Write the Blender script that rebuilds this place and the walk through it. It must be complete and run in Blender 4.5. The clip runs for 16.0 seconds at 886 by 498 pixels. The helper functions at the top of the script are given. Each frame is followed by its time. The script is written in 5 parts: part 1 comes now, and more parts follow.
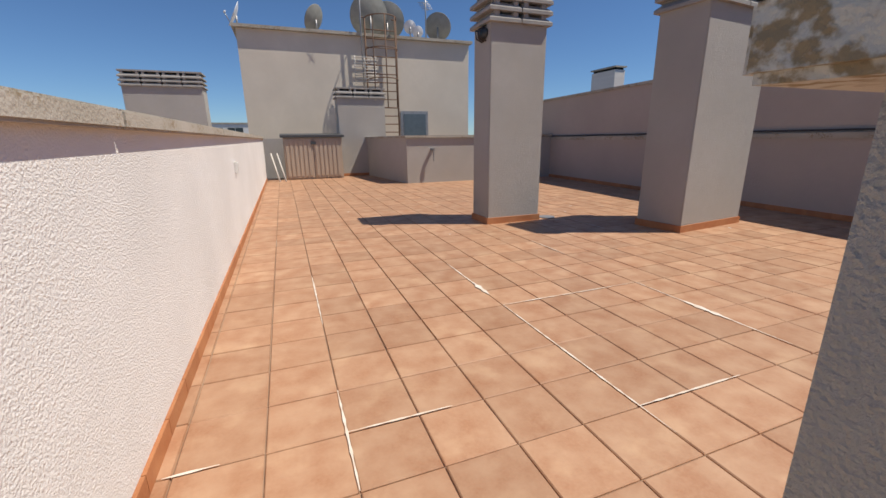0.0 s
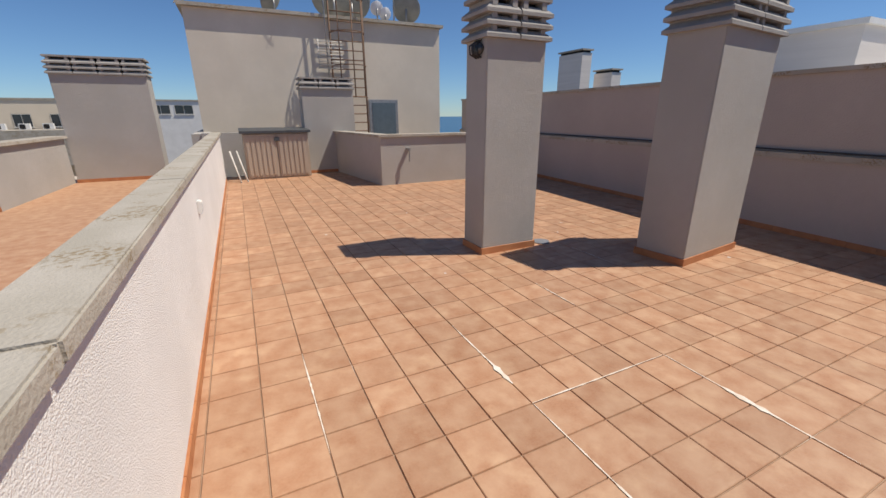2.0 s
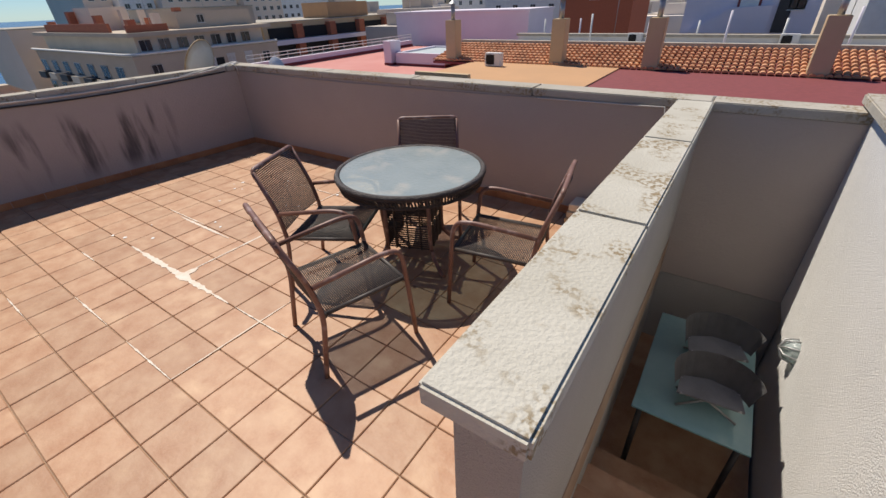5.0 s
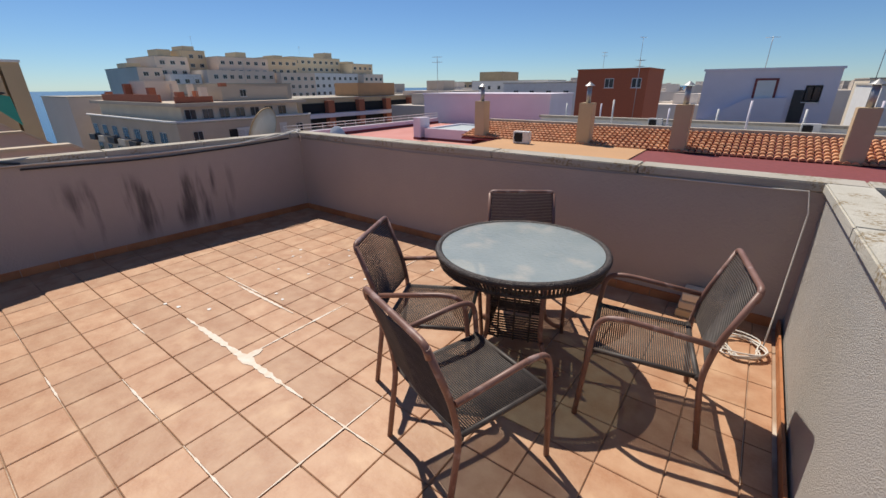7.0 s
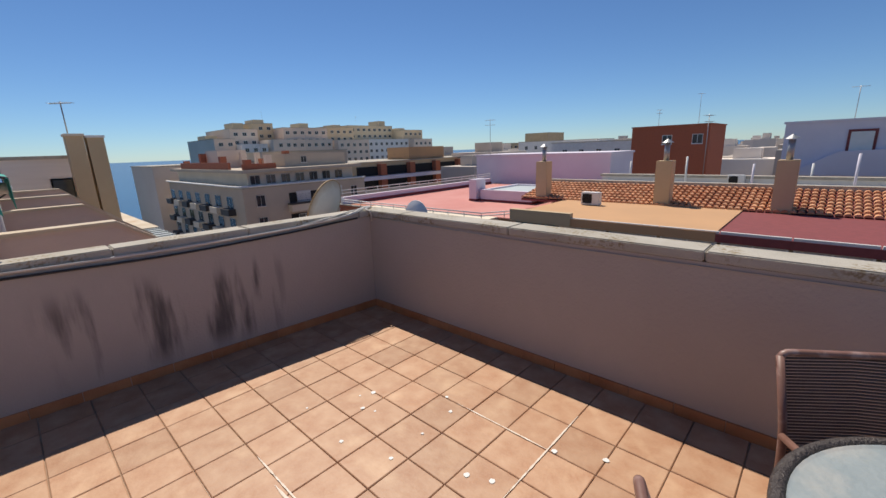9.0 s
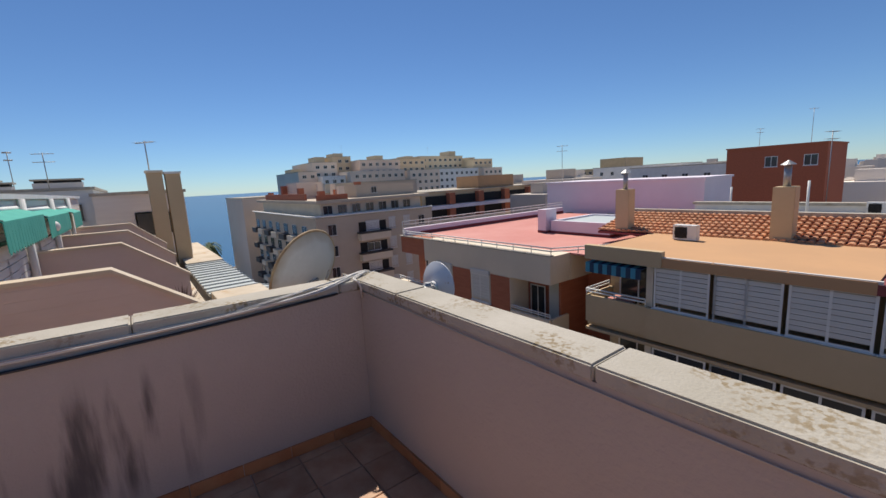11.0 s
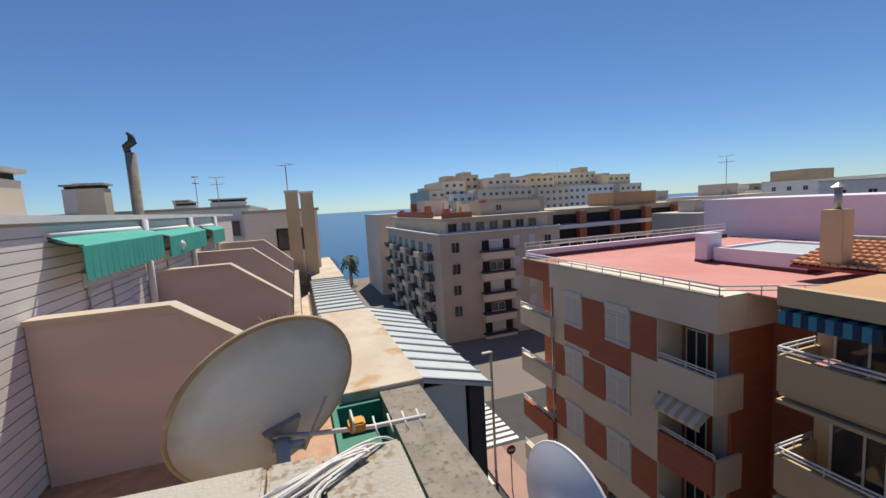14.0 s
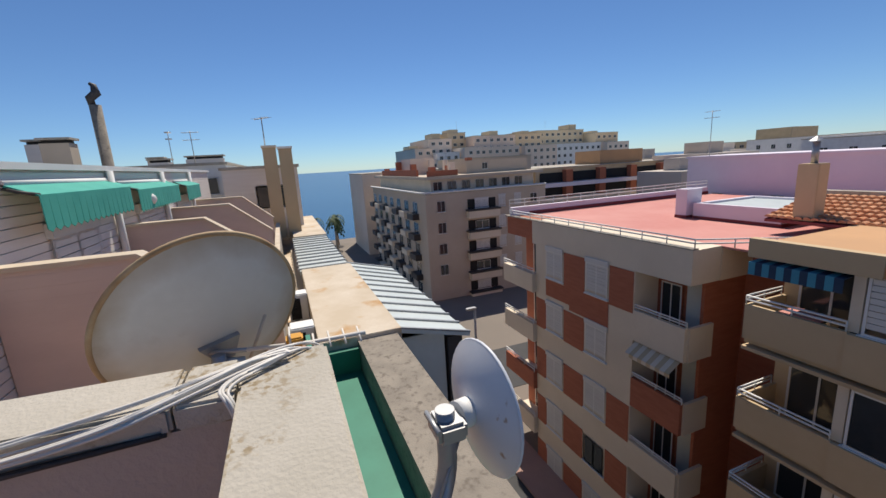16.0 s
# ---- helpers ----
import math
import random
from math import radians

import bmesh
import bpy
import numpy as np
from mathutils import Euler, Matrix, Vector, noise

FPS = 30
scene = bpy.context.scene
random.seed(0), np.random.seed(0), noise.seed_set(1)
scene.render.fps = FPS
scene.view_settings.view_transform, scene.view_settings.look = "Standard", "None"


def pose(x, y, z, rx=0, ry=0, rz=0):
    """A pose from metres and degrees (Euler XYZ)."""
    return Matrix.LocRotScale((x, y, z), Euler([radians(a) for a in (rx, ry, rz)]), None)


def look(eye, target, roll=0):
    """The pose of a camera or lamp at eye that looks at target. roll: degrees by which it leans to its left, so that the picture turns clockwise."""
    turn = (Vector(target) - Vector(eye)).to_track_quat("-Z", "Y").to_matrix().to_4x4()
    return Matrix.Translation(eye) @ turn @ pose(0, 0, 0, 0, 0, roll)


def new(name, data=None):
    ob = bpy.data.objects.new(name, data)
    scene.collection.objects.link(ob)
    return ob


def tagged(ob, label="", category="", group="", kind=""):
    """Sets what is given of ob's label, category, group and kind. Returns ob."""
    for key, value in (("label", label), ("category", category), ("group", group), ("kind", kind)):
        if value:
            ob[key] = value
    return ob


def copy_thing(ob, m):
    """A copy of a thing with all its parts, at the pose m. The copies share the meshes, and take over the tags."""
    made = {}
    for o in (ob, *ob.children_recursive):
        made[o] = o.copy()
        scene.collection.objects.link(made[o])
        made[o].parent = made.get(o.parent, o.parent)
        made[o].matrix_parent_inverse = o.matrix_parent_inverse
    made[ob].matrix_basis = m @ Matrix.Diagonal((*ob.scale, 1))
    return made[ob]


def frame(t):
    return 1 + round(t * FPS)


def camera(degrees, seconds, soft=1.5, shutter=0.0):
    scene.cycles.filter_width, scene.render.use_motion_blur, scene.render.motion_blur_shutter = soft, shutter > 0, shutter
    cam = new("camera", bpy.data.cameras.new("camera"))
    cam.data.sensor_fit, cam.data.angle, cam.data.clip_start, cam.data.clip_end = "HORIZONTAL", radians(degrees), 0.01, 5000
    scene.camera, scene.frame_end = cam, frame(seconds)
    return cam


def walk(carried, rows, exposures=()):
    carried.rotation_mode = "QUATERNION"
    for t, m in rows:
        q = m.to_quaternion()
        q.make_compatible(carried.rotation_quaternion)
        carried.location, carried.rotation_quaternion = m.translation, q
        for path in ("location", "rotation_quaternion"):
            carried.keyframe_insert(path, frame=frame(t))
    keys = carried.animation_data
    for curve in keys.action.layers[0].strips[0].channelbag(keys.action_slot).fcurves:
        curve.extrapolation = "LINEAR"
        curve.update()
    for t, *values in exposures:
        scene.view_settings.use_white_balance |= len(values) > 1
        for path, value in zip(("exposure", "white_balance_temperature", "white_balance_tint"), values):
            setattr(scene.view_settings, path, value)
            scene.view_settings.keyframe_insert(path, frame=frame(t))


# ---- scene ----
cam = camera(94.8, 16.0)
PATH = [
    (0, (0.371, 1.236, 1.067), (1.056, 3.042, 0.549), -0.7),
    (0.5, (0.324, 1.38, 1.256), (0.969, 3.225, 0.83), 0.8),
    (1, (0.342, 1.503, 1.376), (0.927, 3.372, 0.971), 0.3),
    (1.5, (0.336, 1.653, 1.551), (0.861, 3.531, 1.105), 0.4),
    (2, (0.295, 1.885, 1.615), (1.123, 3.594, 0.989), -0.3),
    (2.5, (0.349, 1.849, 1.762), (1.842, 2.924, 0.979), -2.7),
    (3, (0.523, 1.649, 1.781), (2.357, 1.77, 0.99), -4.6),
    (3.5, (0.557, 1.526, 1.796), (2.214, 0.804, 0.939), -4.8),
    (3.7, (0.566, 1.505, 1.786), (2.024, 0.471, 0.89), -5.1),
    (5.8, (0.573, 2.143, 1.754), (1.535, 0.725, 0.722), -2.0),
    (6, (0.727, 2.178, 1.745), (1.853, 0.828, 0.791), -2.2),
    (6.5, (1.045, 2.17, 1.76), (2.332, 0.856, 0.975), -2.1),
    (7, (1.343, 1.894, 1.702), (2.457, 0.41, 0.957), -0.5),
    (7.5, (1.648, 1.624, 1.693), (2.595, 0.028, 0.947), 1.1),
    (8, (2.118, 1.496, 1.673), (3.121, -0.088, 0.977), 0.5),
    (8.5, (2.513, 1.312, 1.682), (3.698, -0.187, 1.092), -1.2),
    (9, (2.948, 1.011, 1.722), (4.281, -0.402, 1.244), -2.1),
    (9.5, (3.384, 0.717, 1.696), (4.808, -0.627, 1.29), -3.0),
    (11.8, (4.211, -1.11, 1.765), (5.889, -2.152, 1.447), -2.7),
    (12, (4.286, -1.229, 1.75), (5.996, -2.217, 1.434), -2.7),
    (12.5, (4.584, -1.347, 1.726), (6.363, -2.213, 1.433), -2.7),
    (13, (4.985, -1.392, 1.818), (6.82, -2.15, 1.579), -2.9),
    (13.5, (5.342, -1.509, 1.827), (7.214, -2.183, 1.627), -3.1),
    (14, (5.609, -1.654, 1.78), (7.483, -2.319, 1.566), -3.3),
    (14.5, (5.654, -1.784, 1.733), (7.496, -2.512, 1.458), -3.7),
    (15, (5.638, -1.861, 1.707), (7.44, -2.661, 1.372), -4.4),
    (15.5, (5.572, -1.917, 1.667), (7.358, -2.731, 1.285), -4.6),
    (16, (5.544, -1.818, 1.606), (7.371, -2.52, 1.196), -3.4),
]
walk(cam, [(t, look(eye, target, roll)) for t, eye, target, roll in PATH],
     exposures=[(0, 0.0), (9.5, 0.0), (12, 0.08), (16, 0.08)])

# ---- light ----
world = bpy.data.worlds.new("sky")
scene.world = world
world.use_nodes = True
wn = world.node_tree
sky = wn.nodes.new("ShaderNodeTexSky")
sky.sky_type = "NISHITA"
sky.sun_disc = False
sky.sun_elevation = radians(59)
SUN = Vector((0.53, -0.238, 1.0)).normalized()
sky.sun_rotation = math.atan2(SUN.x, SUN.y)
sky.air_density, sky.dust_density, sky.ozone_density = 1.0, 0.0, 3.0
sky.altitude = 1500
tint = wn.nodes.new("ShaderNodeMix")
tint.data_type, tint.blend_type = "RGBA", "MULTIPLY"
tint.inputs[0].default_value = 1.0
tint.inputs[7].default_value = (0.73, 0.93, 1.15, 1)
wn.links.new(sky.outputs[0], tint.inputs[6])
wn.links.new(tint.outputs[2], wn.nodes["Background"].inputs[0])
wn.nodes["Background"].inputs[1].default_value = 0.080
sun_data = bpy.data.lights.new("sun", "SUN")
sun_data.energy, sun_data.angle, sun_data.color = 4.9, radians(0.53), (1.0, 0.92, 0.80)
sun = new("sun", sun_data)
sun.matrix_world = look(SUN * 50, (0, 0, 0))


# ---- materials ----
def mat(name, color, rough=0.8, color2=None, scale=6.0, mix=(0.35, 0.65), bump=0.0, bump_scale=60.0, metal=0.0,
        spots=None, spot_scale=9.0, spot_cut=(0.56, 0.66), stretch=(1, 1, 1), transmission=0.0, vary=0.0, detail=6.0, cluster=0.0):
    m = bpy.data.materials.new(name)
    m.use_nodes = True
    nt = m.node_tree
    N, L = nt.nodes, nt.links
    p = N["Principled BSDF"]
    p.inputs["Roughness"].default_value = rough
    p.inputs["Metallic"].default_value = metal
    p.inputs["Transmission Weight"].default_value = transmission
    tc = N.new("ShaderNodeNewGeometry")
    mp = N.new("ShaderNodeMapping")
    mp.inputs["Scale"].default_value = stretch
    L.new(tc.outputs["Position"], mp.inputs["Vector"])

    def noise_at(s, d=detail):
        n = N.new("ShaderNodeTexNoise")
        n.inputs["Scale"].default_value = s
        n.inputs["Detail"].default_value = d
        L.new(mp.outputs[0], n.inputs["Vector"])
        return n

    def blend(fac, a, b):
        x = N.new("ShaderNodeMix")
        x.data_type = "RGBA"
        for sock, v in ((x.inputs[0], fac), (x.inputs[6], a), (x.inputs[7], b)):
            if isinstance(v, (tuple, float, int)):
                sock.default_value = (*v, 1) if isinstance(v, tuple) else v
            else:
                L.new(v, sock)
        return x.outputs[2]

    def ramp(src, lo, hi):
        r = N.new("ShaderNodeMapRange")
        r.inputs[1].default_value, r.inputs[2].default_value = lo, hi
        L.new(src, r.inputs[0])
        return r.outputs[0]

    out = color
    color2 = color2 or tuple(c * 0.82 for c in color)
    out = blend(ramp(noise_at(scale).outputs["Fac"], *mix), color, color2)
    fine = ramp(noise_at(scale * 11, 3).outputs["Fac"], 0.3, 0.7)
    half = N.new("ShaderNodeMath")
    half.operation = "MULTIPLY"
    half.inputs[1].default_value = 0.35
    L.new(fine, half.inputs[0])
    out = blend(half.outputs[0], out, color2)
    if spots:
        a = ramp(noise_at(spot_scale, 8).outputs["Fac"], *spot_cut)
        if cluster:
            both = N.new("ShaderNodeMath")
            both.operation = "MULTIPLY"
            L.new(a, both.inputs[0])
            L.new(ramp(noise_at(cluster, 3).outputs["Fac"], 0.50, 0.60), both.inputs[1])
            a = both.outputs[0]
        out = blend(a, out, spots)
    if vary:
        oi = N.new("ShaderNodeObjectInfo")
        s = N.new("ShaderNodeMath")
        s.operation = "ADD"
        L.new(oi.outputs["Random"], s.inputs[0])
        L.new(tc.outputs["Random Per Island"], s.inputs[1])
        f = N.new("ShaderNodeMath")
        f.operation = "FRACT"
        L.new(s.outputs[0], f.inputs[0])
        hs = N.new("ShaderNodeHueSaturation")
        r = N.new("ShaderNodeMapRange")
        r.inputs[3].default_value, r.inputs[4].default_value = 1 - vary, 1 + vary
        L.new(f.outputs[0], r.inputs[0])
        L.new(r.outputs[0], hs.inputs["Value"])
        L.new(out, hs.inputs["Color"])
        out = hs.outputs[0]
    if isinstance(out, tuple):
        p.inputs["Base Color"].default_value = (*out, 1)
    else:
        L.new(out, p.inputs["Base Color"])
    if bump:
        b = N.new("ShaderNodeBump")
        b.inputs["Strength"].default_value = bump
        b.inputs["Distance"].default_value = 0.02
        L.new(noise_at(bump_scale, 4).outputs["Fac"], b.inputs["Height"])
        L.new(b.outputs[0], p.inputs["Normal"])
    return m


STUCCO = mat("stucco", (0.475, 0.45, 0.415), 0.95, (0.42, 0.395, 0.36), 0.9, bump=0.7, bump_scale=170)
STUCCO_W = mat("white_stucco", (0.84, 0.82, 0.79), 0.95, (0.76, 0.74, 0.71), 1.2, bump=0.5, bump_scale=150)
STUCCO_P = mat("parapet_stucco", (0.47, 0.405, 0.36), 0.95, (0.42, 0.36, 0.32), 0.8, bump=0.3, bump_scale=50)
STAINED = mat("damp_stained_stucco", (0.47, 0.405, 0.36), 0.95, (0.42, 0.36, 0.32), 0.8, bump=0.3, bump_scale=50)
TOWER = mat("tower_render", (0.69, 0.62, 0.52), 0.95, (0.61, 0.545, 0.455), 0.7, bump=0.3, bump_scale=40)
COPING = mat("coping_concrete", (0.47, 0.43, 0.37), 0.92, (0.38, 0.345, 0.285), 2.5, bump=0.3, bump_scale=90,
             spots=(0.26, 0.20, 0.12), spot_scale=48, spot_cut=(0.48, 0.60), cluster=3.5)
LICHEN = mat("lichen_spotted_coping", (0.56, 0.53, 0.46), 0.92, (0.47, 0.44, 0.37), 2.5, bump=0.4, bump_scale=90,
             spots=(0.27, 0.205, 0.12), spot_scale=60, spot_cut=(0.47, 0.58), cluster=4.5)
TILE = mat("terracotta_tile", (0.375, 0.182, 0.094), 0.55, (0.49, 0.298, 0.182), 7.0, (0.32, 0.68), bump=0.15, bump_scale=25, vary=0.10,
           spots=(0.56, 0.36, 0.22), spot_scale=4.5, spot_cut=(0.55, 0.78))
SKIRT = mat("skirting_tile", (0.40, 0.145, 0.055), 0.6, (0.48, 0.21, 0.09), 7, bump=0.1, vary=0.1)
GROUT = mat("grout", (0.30, 0.195, 0.13), 0.95, (0.42, 0.30, 0.21), 2.0, spots=(0.62, 0.55, 0.46), spot_scale=1.3, spot_cut=(0.58, 0.68))
WHITE_MORTAR = mat("white_mortar", (0.80, 0.74, 0.66), 0.95, (0.70, 0.58, 0.46), 14)
# near-black paint for the shade in openings and gaps; also the fan plate
DARK = mat("shade_black", (0.02, 0.02, 0.02), 0.9)
SLAT = mat("cap_concrete", (0.37, 0.35, 0.325), 0.9, (0.29, 0.275, 0.255), 5, bump=0.3)
SHED = mat("shed_resin", (0.47, 0.385, 0.30), 0.6, (0.42, 0.34, 0.265), 3, stretch=(6, 6, 0.6))
SHED_LID = mat("shed_lid", (0.07, 0.075, 0.08), 0.5)
FRAME = mat("brown_painted_tube", (0.175, 0.085, 0.06), 0.45, (0.24, 0.13, 0.10), 9, spots=(0.33, 0.22, 0.19), spot_scale=14)
CORD = mat("dark_woven_cord", (0.042, 0.034, 0.031), 0.55, (0.075, 0.06, 0.052), 20)
WICKER = mat("dark_wicker", (0.035, 0.026, 0.023), 0.5, (0.07, 0.055, 0.048), 40, bump=0.6, bump_scale=120)
GLASS_TOP = mat("table_glass", (0.40, 0.45, 0.46), 0.2, (0.48, 0.52, 0.52), 4, spots=(0.64, 0.61, 0.56), spot_scale=3.2, spot_cut=(0.54, 0.66), bump=0.25, bump_scale=45)
STEEL = mat("galvanised_steel", (0.42, 0.42, 0.42), 0.45, (0.33, 0.33, 0.33), 10, metal=0.6)
RUST = mat("rusty_ladder_steel", (0.13, 0.085, 0.06), 0.75, (0.2, 0.11, 0.06), 20)
DISH_GREY = mat("weathered_dish", (0.72, 0.70, 0.62), 0.85, (0.62, 0.60, 0.52), 2.5, spots=(0.36, 0.27, 0.14), spot_scale=2.2, spot_cut=(0.60, 0.72))
DISH_WHITE = mat("white_dish", (0.72, 0.73, 0.76), 0.4, (0.66, 0.67, 0.70), 5, spots=(0.4, 0.28, 0.2), spot_scale=16, spot_cut=(0.66, 0.7))
DISH_DARK = mat("dark_dish", (0.30, 0.30, 0.27), 0.6)
CABLE = mat("white_cable", (0.72, 0.68, 0.62), 0.55)
CABLE_D = mat("dark_cable", (0.05, 0.045, 0.045), 0.6)
WHITE = mat("white_paint", (0.78, 0.77, 0.74), 0.6, (0.70, 0.69, 0.66), 1.5)
LILAC = mat("lilac_paint", (0.75, 0.70, 0.77), 0.9, (0.69, 0.64, 0.71), 0.35)
ROOFTILE = mat("clay_roof_tile", (0.50, 0.21, 0.10), 0.85, (0.62, 0.34, 0.19), 2.0, vary=0.16)
REDROOF = mat("red_roof_membrane", (0.52, 0.20, 0.17), 0.85, (0.58, 0.27, 0.23), 0.4)
REDTRIM = mat("dark_red_paint", (0.24, 0.055, 0.055), 0.8)
CREAM = mat("cream_render", (0.74, 0.64, 0.50), 0.9, (0.67, 0.58, 0.45), 0.5)
OCHRE = mat("ochre_render", (0.58, 0.44, 0.27), 0.9, (0.52, 0.39, 0.235), 0.5)
ORANGE = mat("orange_render", (0.56, 0.32, 0.16), 0.9, (0.50, 0.29, 0.15), 0.5)
BRICK = mat("red_brick", (0.42, 0.145, 0.08), 0.9, (0.36, 0.12, 0.065), 1.5, stretch=(1, 1, 6))
TAUPE = mat("taupe_render", (0.54, 0.455, 0.36), 0.9, (0.48, 0.40, 0.31), 0.3)
PEACH = mat("peach_render", (0.78, 0.65, 0.53), 0.9, (0.72, 0.58, 0.46), 0.1)
SAND = mat("sand_render", (0.70, 0.57, 0.38), 0.9, (0.64, 0.51, 0.33), 0.1)
GLASS = mat("window_glass", (0.03, 0.035, 0.04), 0.08, (0.05, 0.055, 0.06), 0.5)
BLIND = mat("roller_blind", (0.66, 0.65, 0.62), 0.7, (0.60, 0.59, 0.56), 0.6, stretch=(0.3, 0.3, 20))
GREEN_AWN = mat("green_awning_cloth", (0.03, 0.30, 0.24), 0.8, (0.05, 0.36, 0.29), 2)
BLUE_AWN = mat("blue_awning_cloth", (0.05, 0.24, 0.34), 0.8, (0.06, 0.28, 0.38), 2)
NAVY_AWN = mat("navy_awning_cloth", (0.02, 0.05, 0.10), 0.8)
GREEN = mat("green_waterproofing", (0.02, 0.16, 0.10), 0.6, (0.03, 0.20, 0.13), 2)
CLADDING = mat("pale_plank_siding", (0.76, 0.71, 0.66), 0.8, (0.69, 0.64, 0.59), 1, stretch=(0.3, 0.3, 5))
PINKWALL = mat("pink_party_wall", (0.60, 0.48, 0.425), 0.9, (0.54, 0.43, 0.38), 0.8, stretch=(1, 1, 3))
OLDTOP = mat("stained_cream_top", (0.60, 0.52, 0.42), 0.9, (0.50, 0.41, 0.30), 1.2, spots=(0.45, 0.27, 0.12), spot_scale=1.3, spot_cut=(0.6, 0.72))
OLDCONC = mat("dark_weathered_concrete", (0.30, 0.26, 0.21), 0.95, (0.22, 0.19, 0.155), 3.0, bump=0.4, bump_scale=60, spots=(0.15, 0.125, 0.10), spot_scale=12, spot_cut=(0.55, 0.7))
CANOPY = mat("canopy_sheet", (0.58, 0.62, 0.59), 0.4, (0.50, 0.54, 0.52), 1.0)
ASPHALT = mat("asphalt", (0.06, 0.06, 0.062), 0.9, (0.05, 0.05, 0.05), 0.8)
PAVING = mat("pink_paving", (0.40, 0.25, 0.20), 0.9, (0.35, 0.22, 0.18), 1.0)
EARTH = mat("town_ground", (0.24, 0.20, 0.165), 0.95, (0.18, 0.155, 0.13), 0.03)
SEA = mat("sea_water", (0.012, 0.055, 0.115), 0.25, (0.016, 0.075, 0.15), 0.01, bump=0.5, bump_scale=0.3)
YELLOW = mat("yellow_plastic", (0.62, 0.30, 0.03), 0.5)
LEAF = mat("palm_leaf", (0.05, 0.09, 0.03), 0.7, (0.08, 0.12, 0.04), 3)


def add_streaks(m, y0, y1, z0, z1):
    """Dark damp streaks running down a wall within a stretch of it."""
    N, L = m.node_tree.nodes, m.node_tree.links
    p = N["Principled BSDF"]
    geo = N.new("ShaderNodeNewGeometry")
    sep = N.new("ShaderNodeSeparateXYZ")
    L.new(geo.outputs["Position"], sep.inputs[0])
    mp = N.new("ShaderNodeMapping")
    mp.inputs["Scale"].default_value = (0.2, 9.0, 1.1)
    L.new(geo.outputs["Position"], mp.inputs[0])
    n = N.new("ShaderNodeTexNoise")
    n.inputs["Scale"].default_value = 1.0
    n.inputs["Detail"].default_value = 5
    L.new(mp.outputs[0], n.inputs[0])

    def rng(src, a, b):
        r = N.new("ShaderNodeMapRange")
        r.interpolation_type = "SMOOTHSTEP"
        r.inputs[1].default_value, r.inputs[2].default_value = a, b
        L.new(src, r.inputs[0])
        return r.outputs[0]

    def mul(a, b):
        x = N.new("ShaderNodeMath")
        x.operation = "MULTIPLY"
        L.new(a, x.inputs[0]), L.new(b, x.inputs[1])
        return x.outputs[0]

    k = rng(n.outputs["Fac"], 0.48, 0.70)
    for s in ((sep.outputs[1], y0, y0 + 0.3), (sep.outputs[1], y1, y1 - 0.3), (sep.outputs[2], z0, z0 + 0.25), (sep.outputs[2], z1, z1 - 0.25)):
        k = mul(k, rng(*s))
    old = p.inputs["Base Color"].links[0].from_socket
    x = N.new("ShaderNodeMix")
    x.data_type = "RGBA"
    L.new(k, x.inputs[0]), L.new(old, x.inputs[6])
    x.inputs[7].default_value = (0.13, 0.112, 0.105, 1)
    L.new(x.outputs[2], p.inputs["Base Color"])


add_streaks(STAINED, -0.75, 1.15, 0.02, 0.9)


def let_through(m, share):
    """Lets part of the light pass straight through, as thin glass does."""
    N, L = m.node_tree.nodes, m.node_tree.links
    t, x = N.new("ShaderNodeBsdfTransparent"), N.new("ShaderNodeMixShader")
    t.inputs[0].default_value = (0.85, 0.95, 0.92, 1)
    x.inputs[0].default_value = share
    L.new(N["Principled BSDF"].outputs[0], x.inputs[1]), L.new(t.outputs[0], x.inputs[2])
    L.new(x.outputs[0], N["Material Output"].inputs[0])


let_through(GLASS_TOP, 0.42)


def rust_rim(m, r0, r1):
    """Rust that has crept in from the rim of a round dish, in the dish's own space."""
    N, L = m.node_tree.nodes, m.node_tree.links
    p = N["Principled BSDF"]
    tc, sq, ln = N.new("ShaderNodeTexCoord"), N.new("ShaderNodeVectorMath"), N.new("ShaderNodeVectorMath")
    sq.operation, ln.operation = "MULTIPLY", "LENGTH"
    sq.inputs[1].default_value = (1, 1, 0)
    L.new(tc.outputs["Object"], sq.inputs[0]), L.new(sq.outputs[0], ln.inputs[0])
    n, add, r = N.new("ShaderNodeTexNoise"), N.new("ShaderNodeMath"), N.new("ShaderNodeMapRange")
    n.inputs["Scale"].default_value, n.inputs["Detail"].default_value = 7.0, 5.0
    L.new(tc.outputs["Object"], n.inputs["Vector"])
    add.operation = "MULTIPLY_ADD"
    add.inputs[1].default_value = 0.16
    L.new(n.outputs["Fac"], add.inputs[0]), L.new(ln.outputs["Value"], add.inputs[2])
    r.inputs[1].default_value, r.inputs[2].default_value, r.inputs[4].default_value = r0 + 0.08, r1 + 0.08, 0.75
    L.new(add.outputs[0], r.inputs[0])
    x = N.new("ShaderNodeMix")
    x.data_type = "RGBA"
    L.new(r.outputs[0], x.inputs[0]), L.new(p.inputs["Base Color"].links[0].from_socket, x.inputs[6])
    x.inputs[7].default_value = (0.36, 0.25, 0.12, 1)
    L.new(x.outputs[2], p.inputs["Base Color"])


rust_rim(DISH_GREY, 0.27, 0.40)


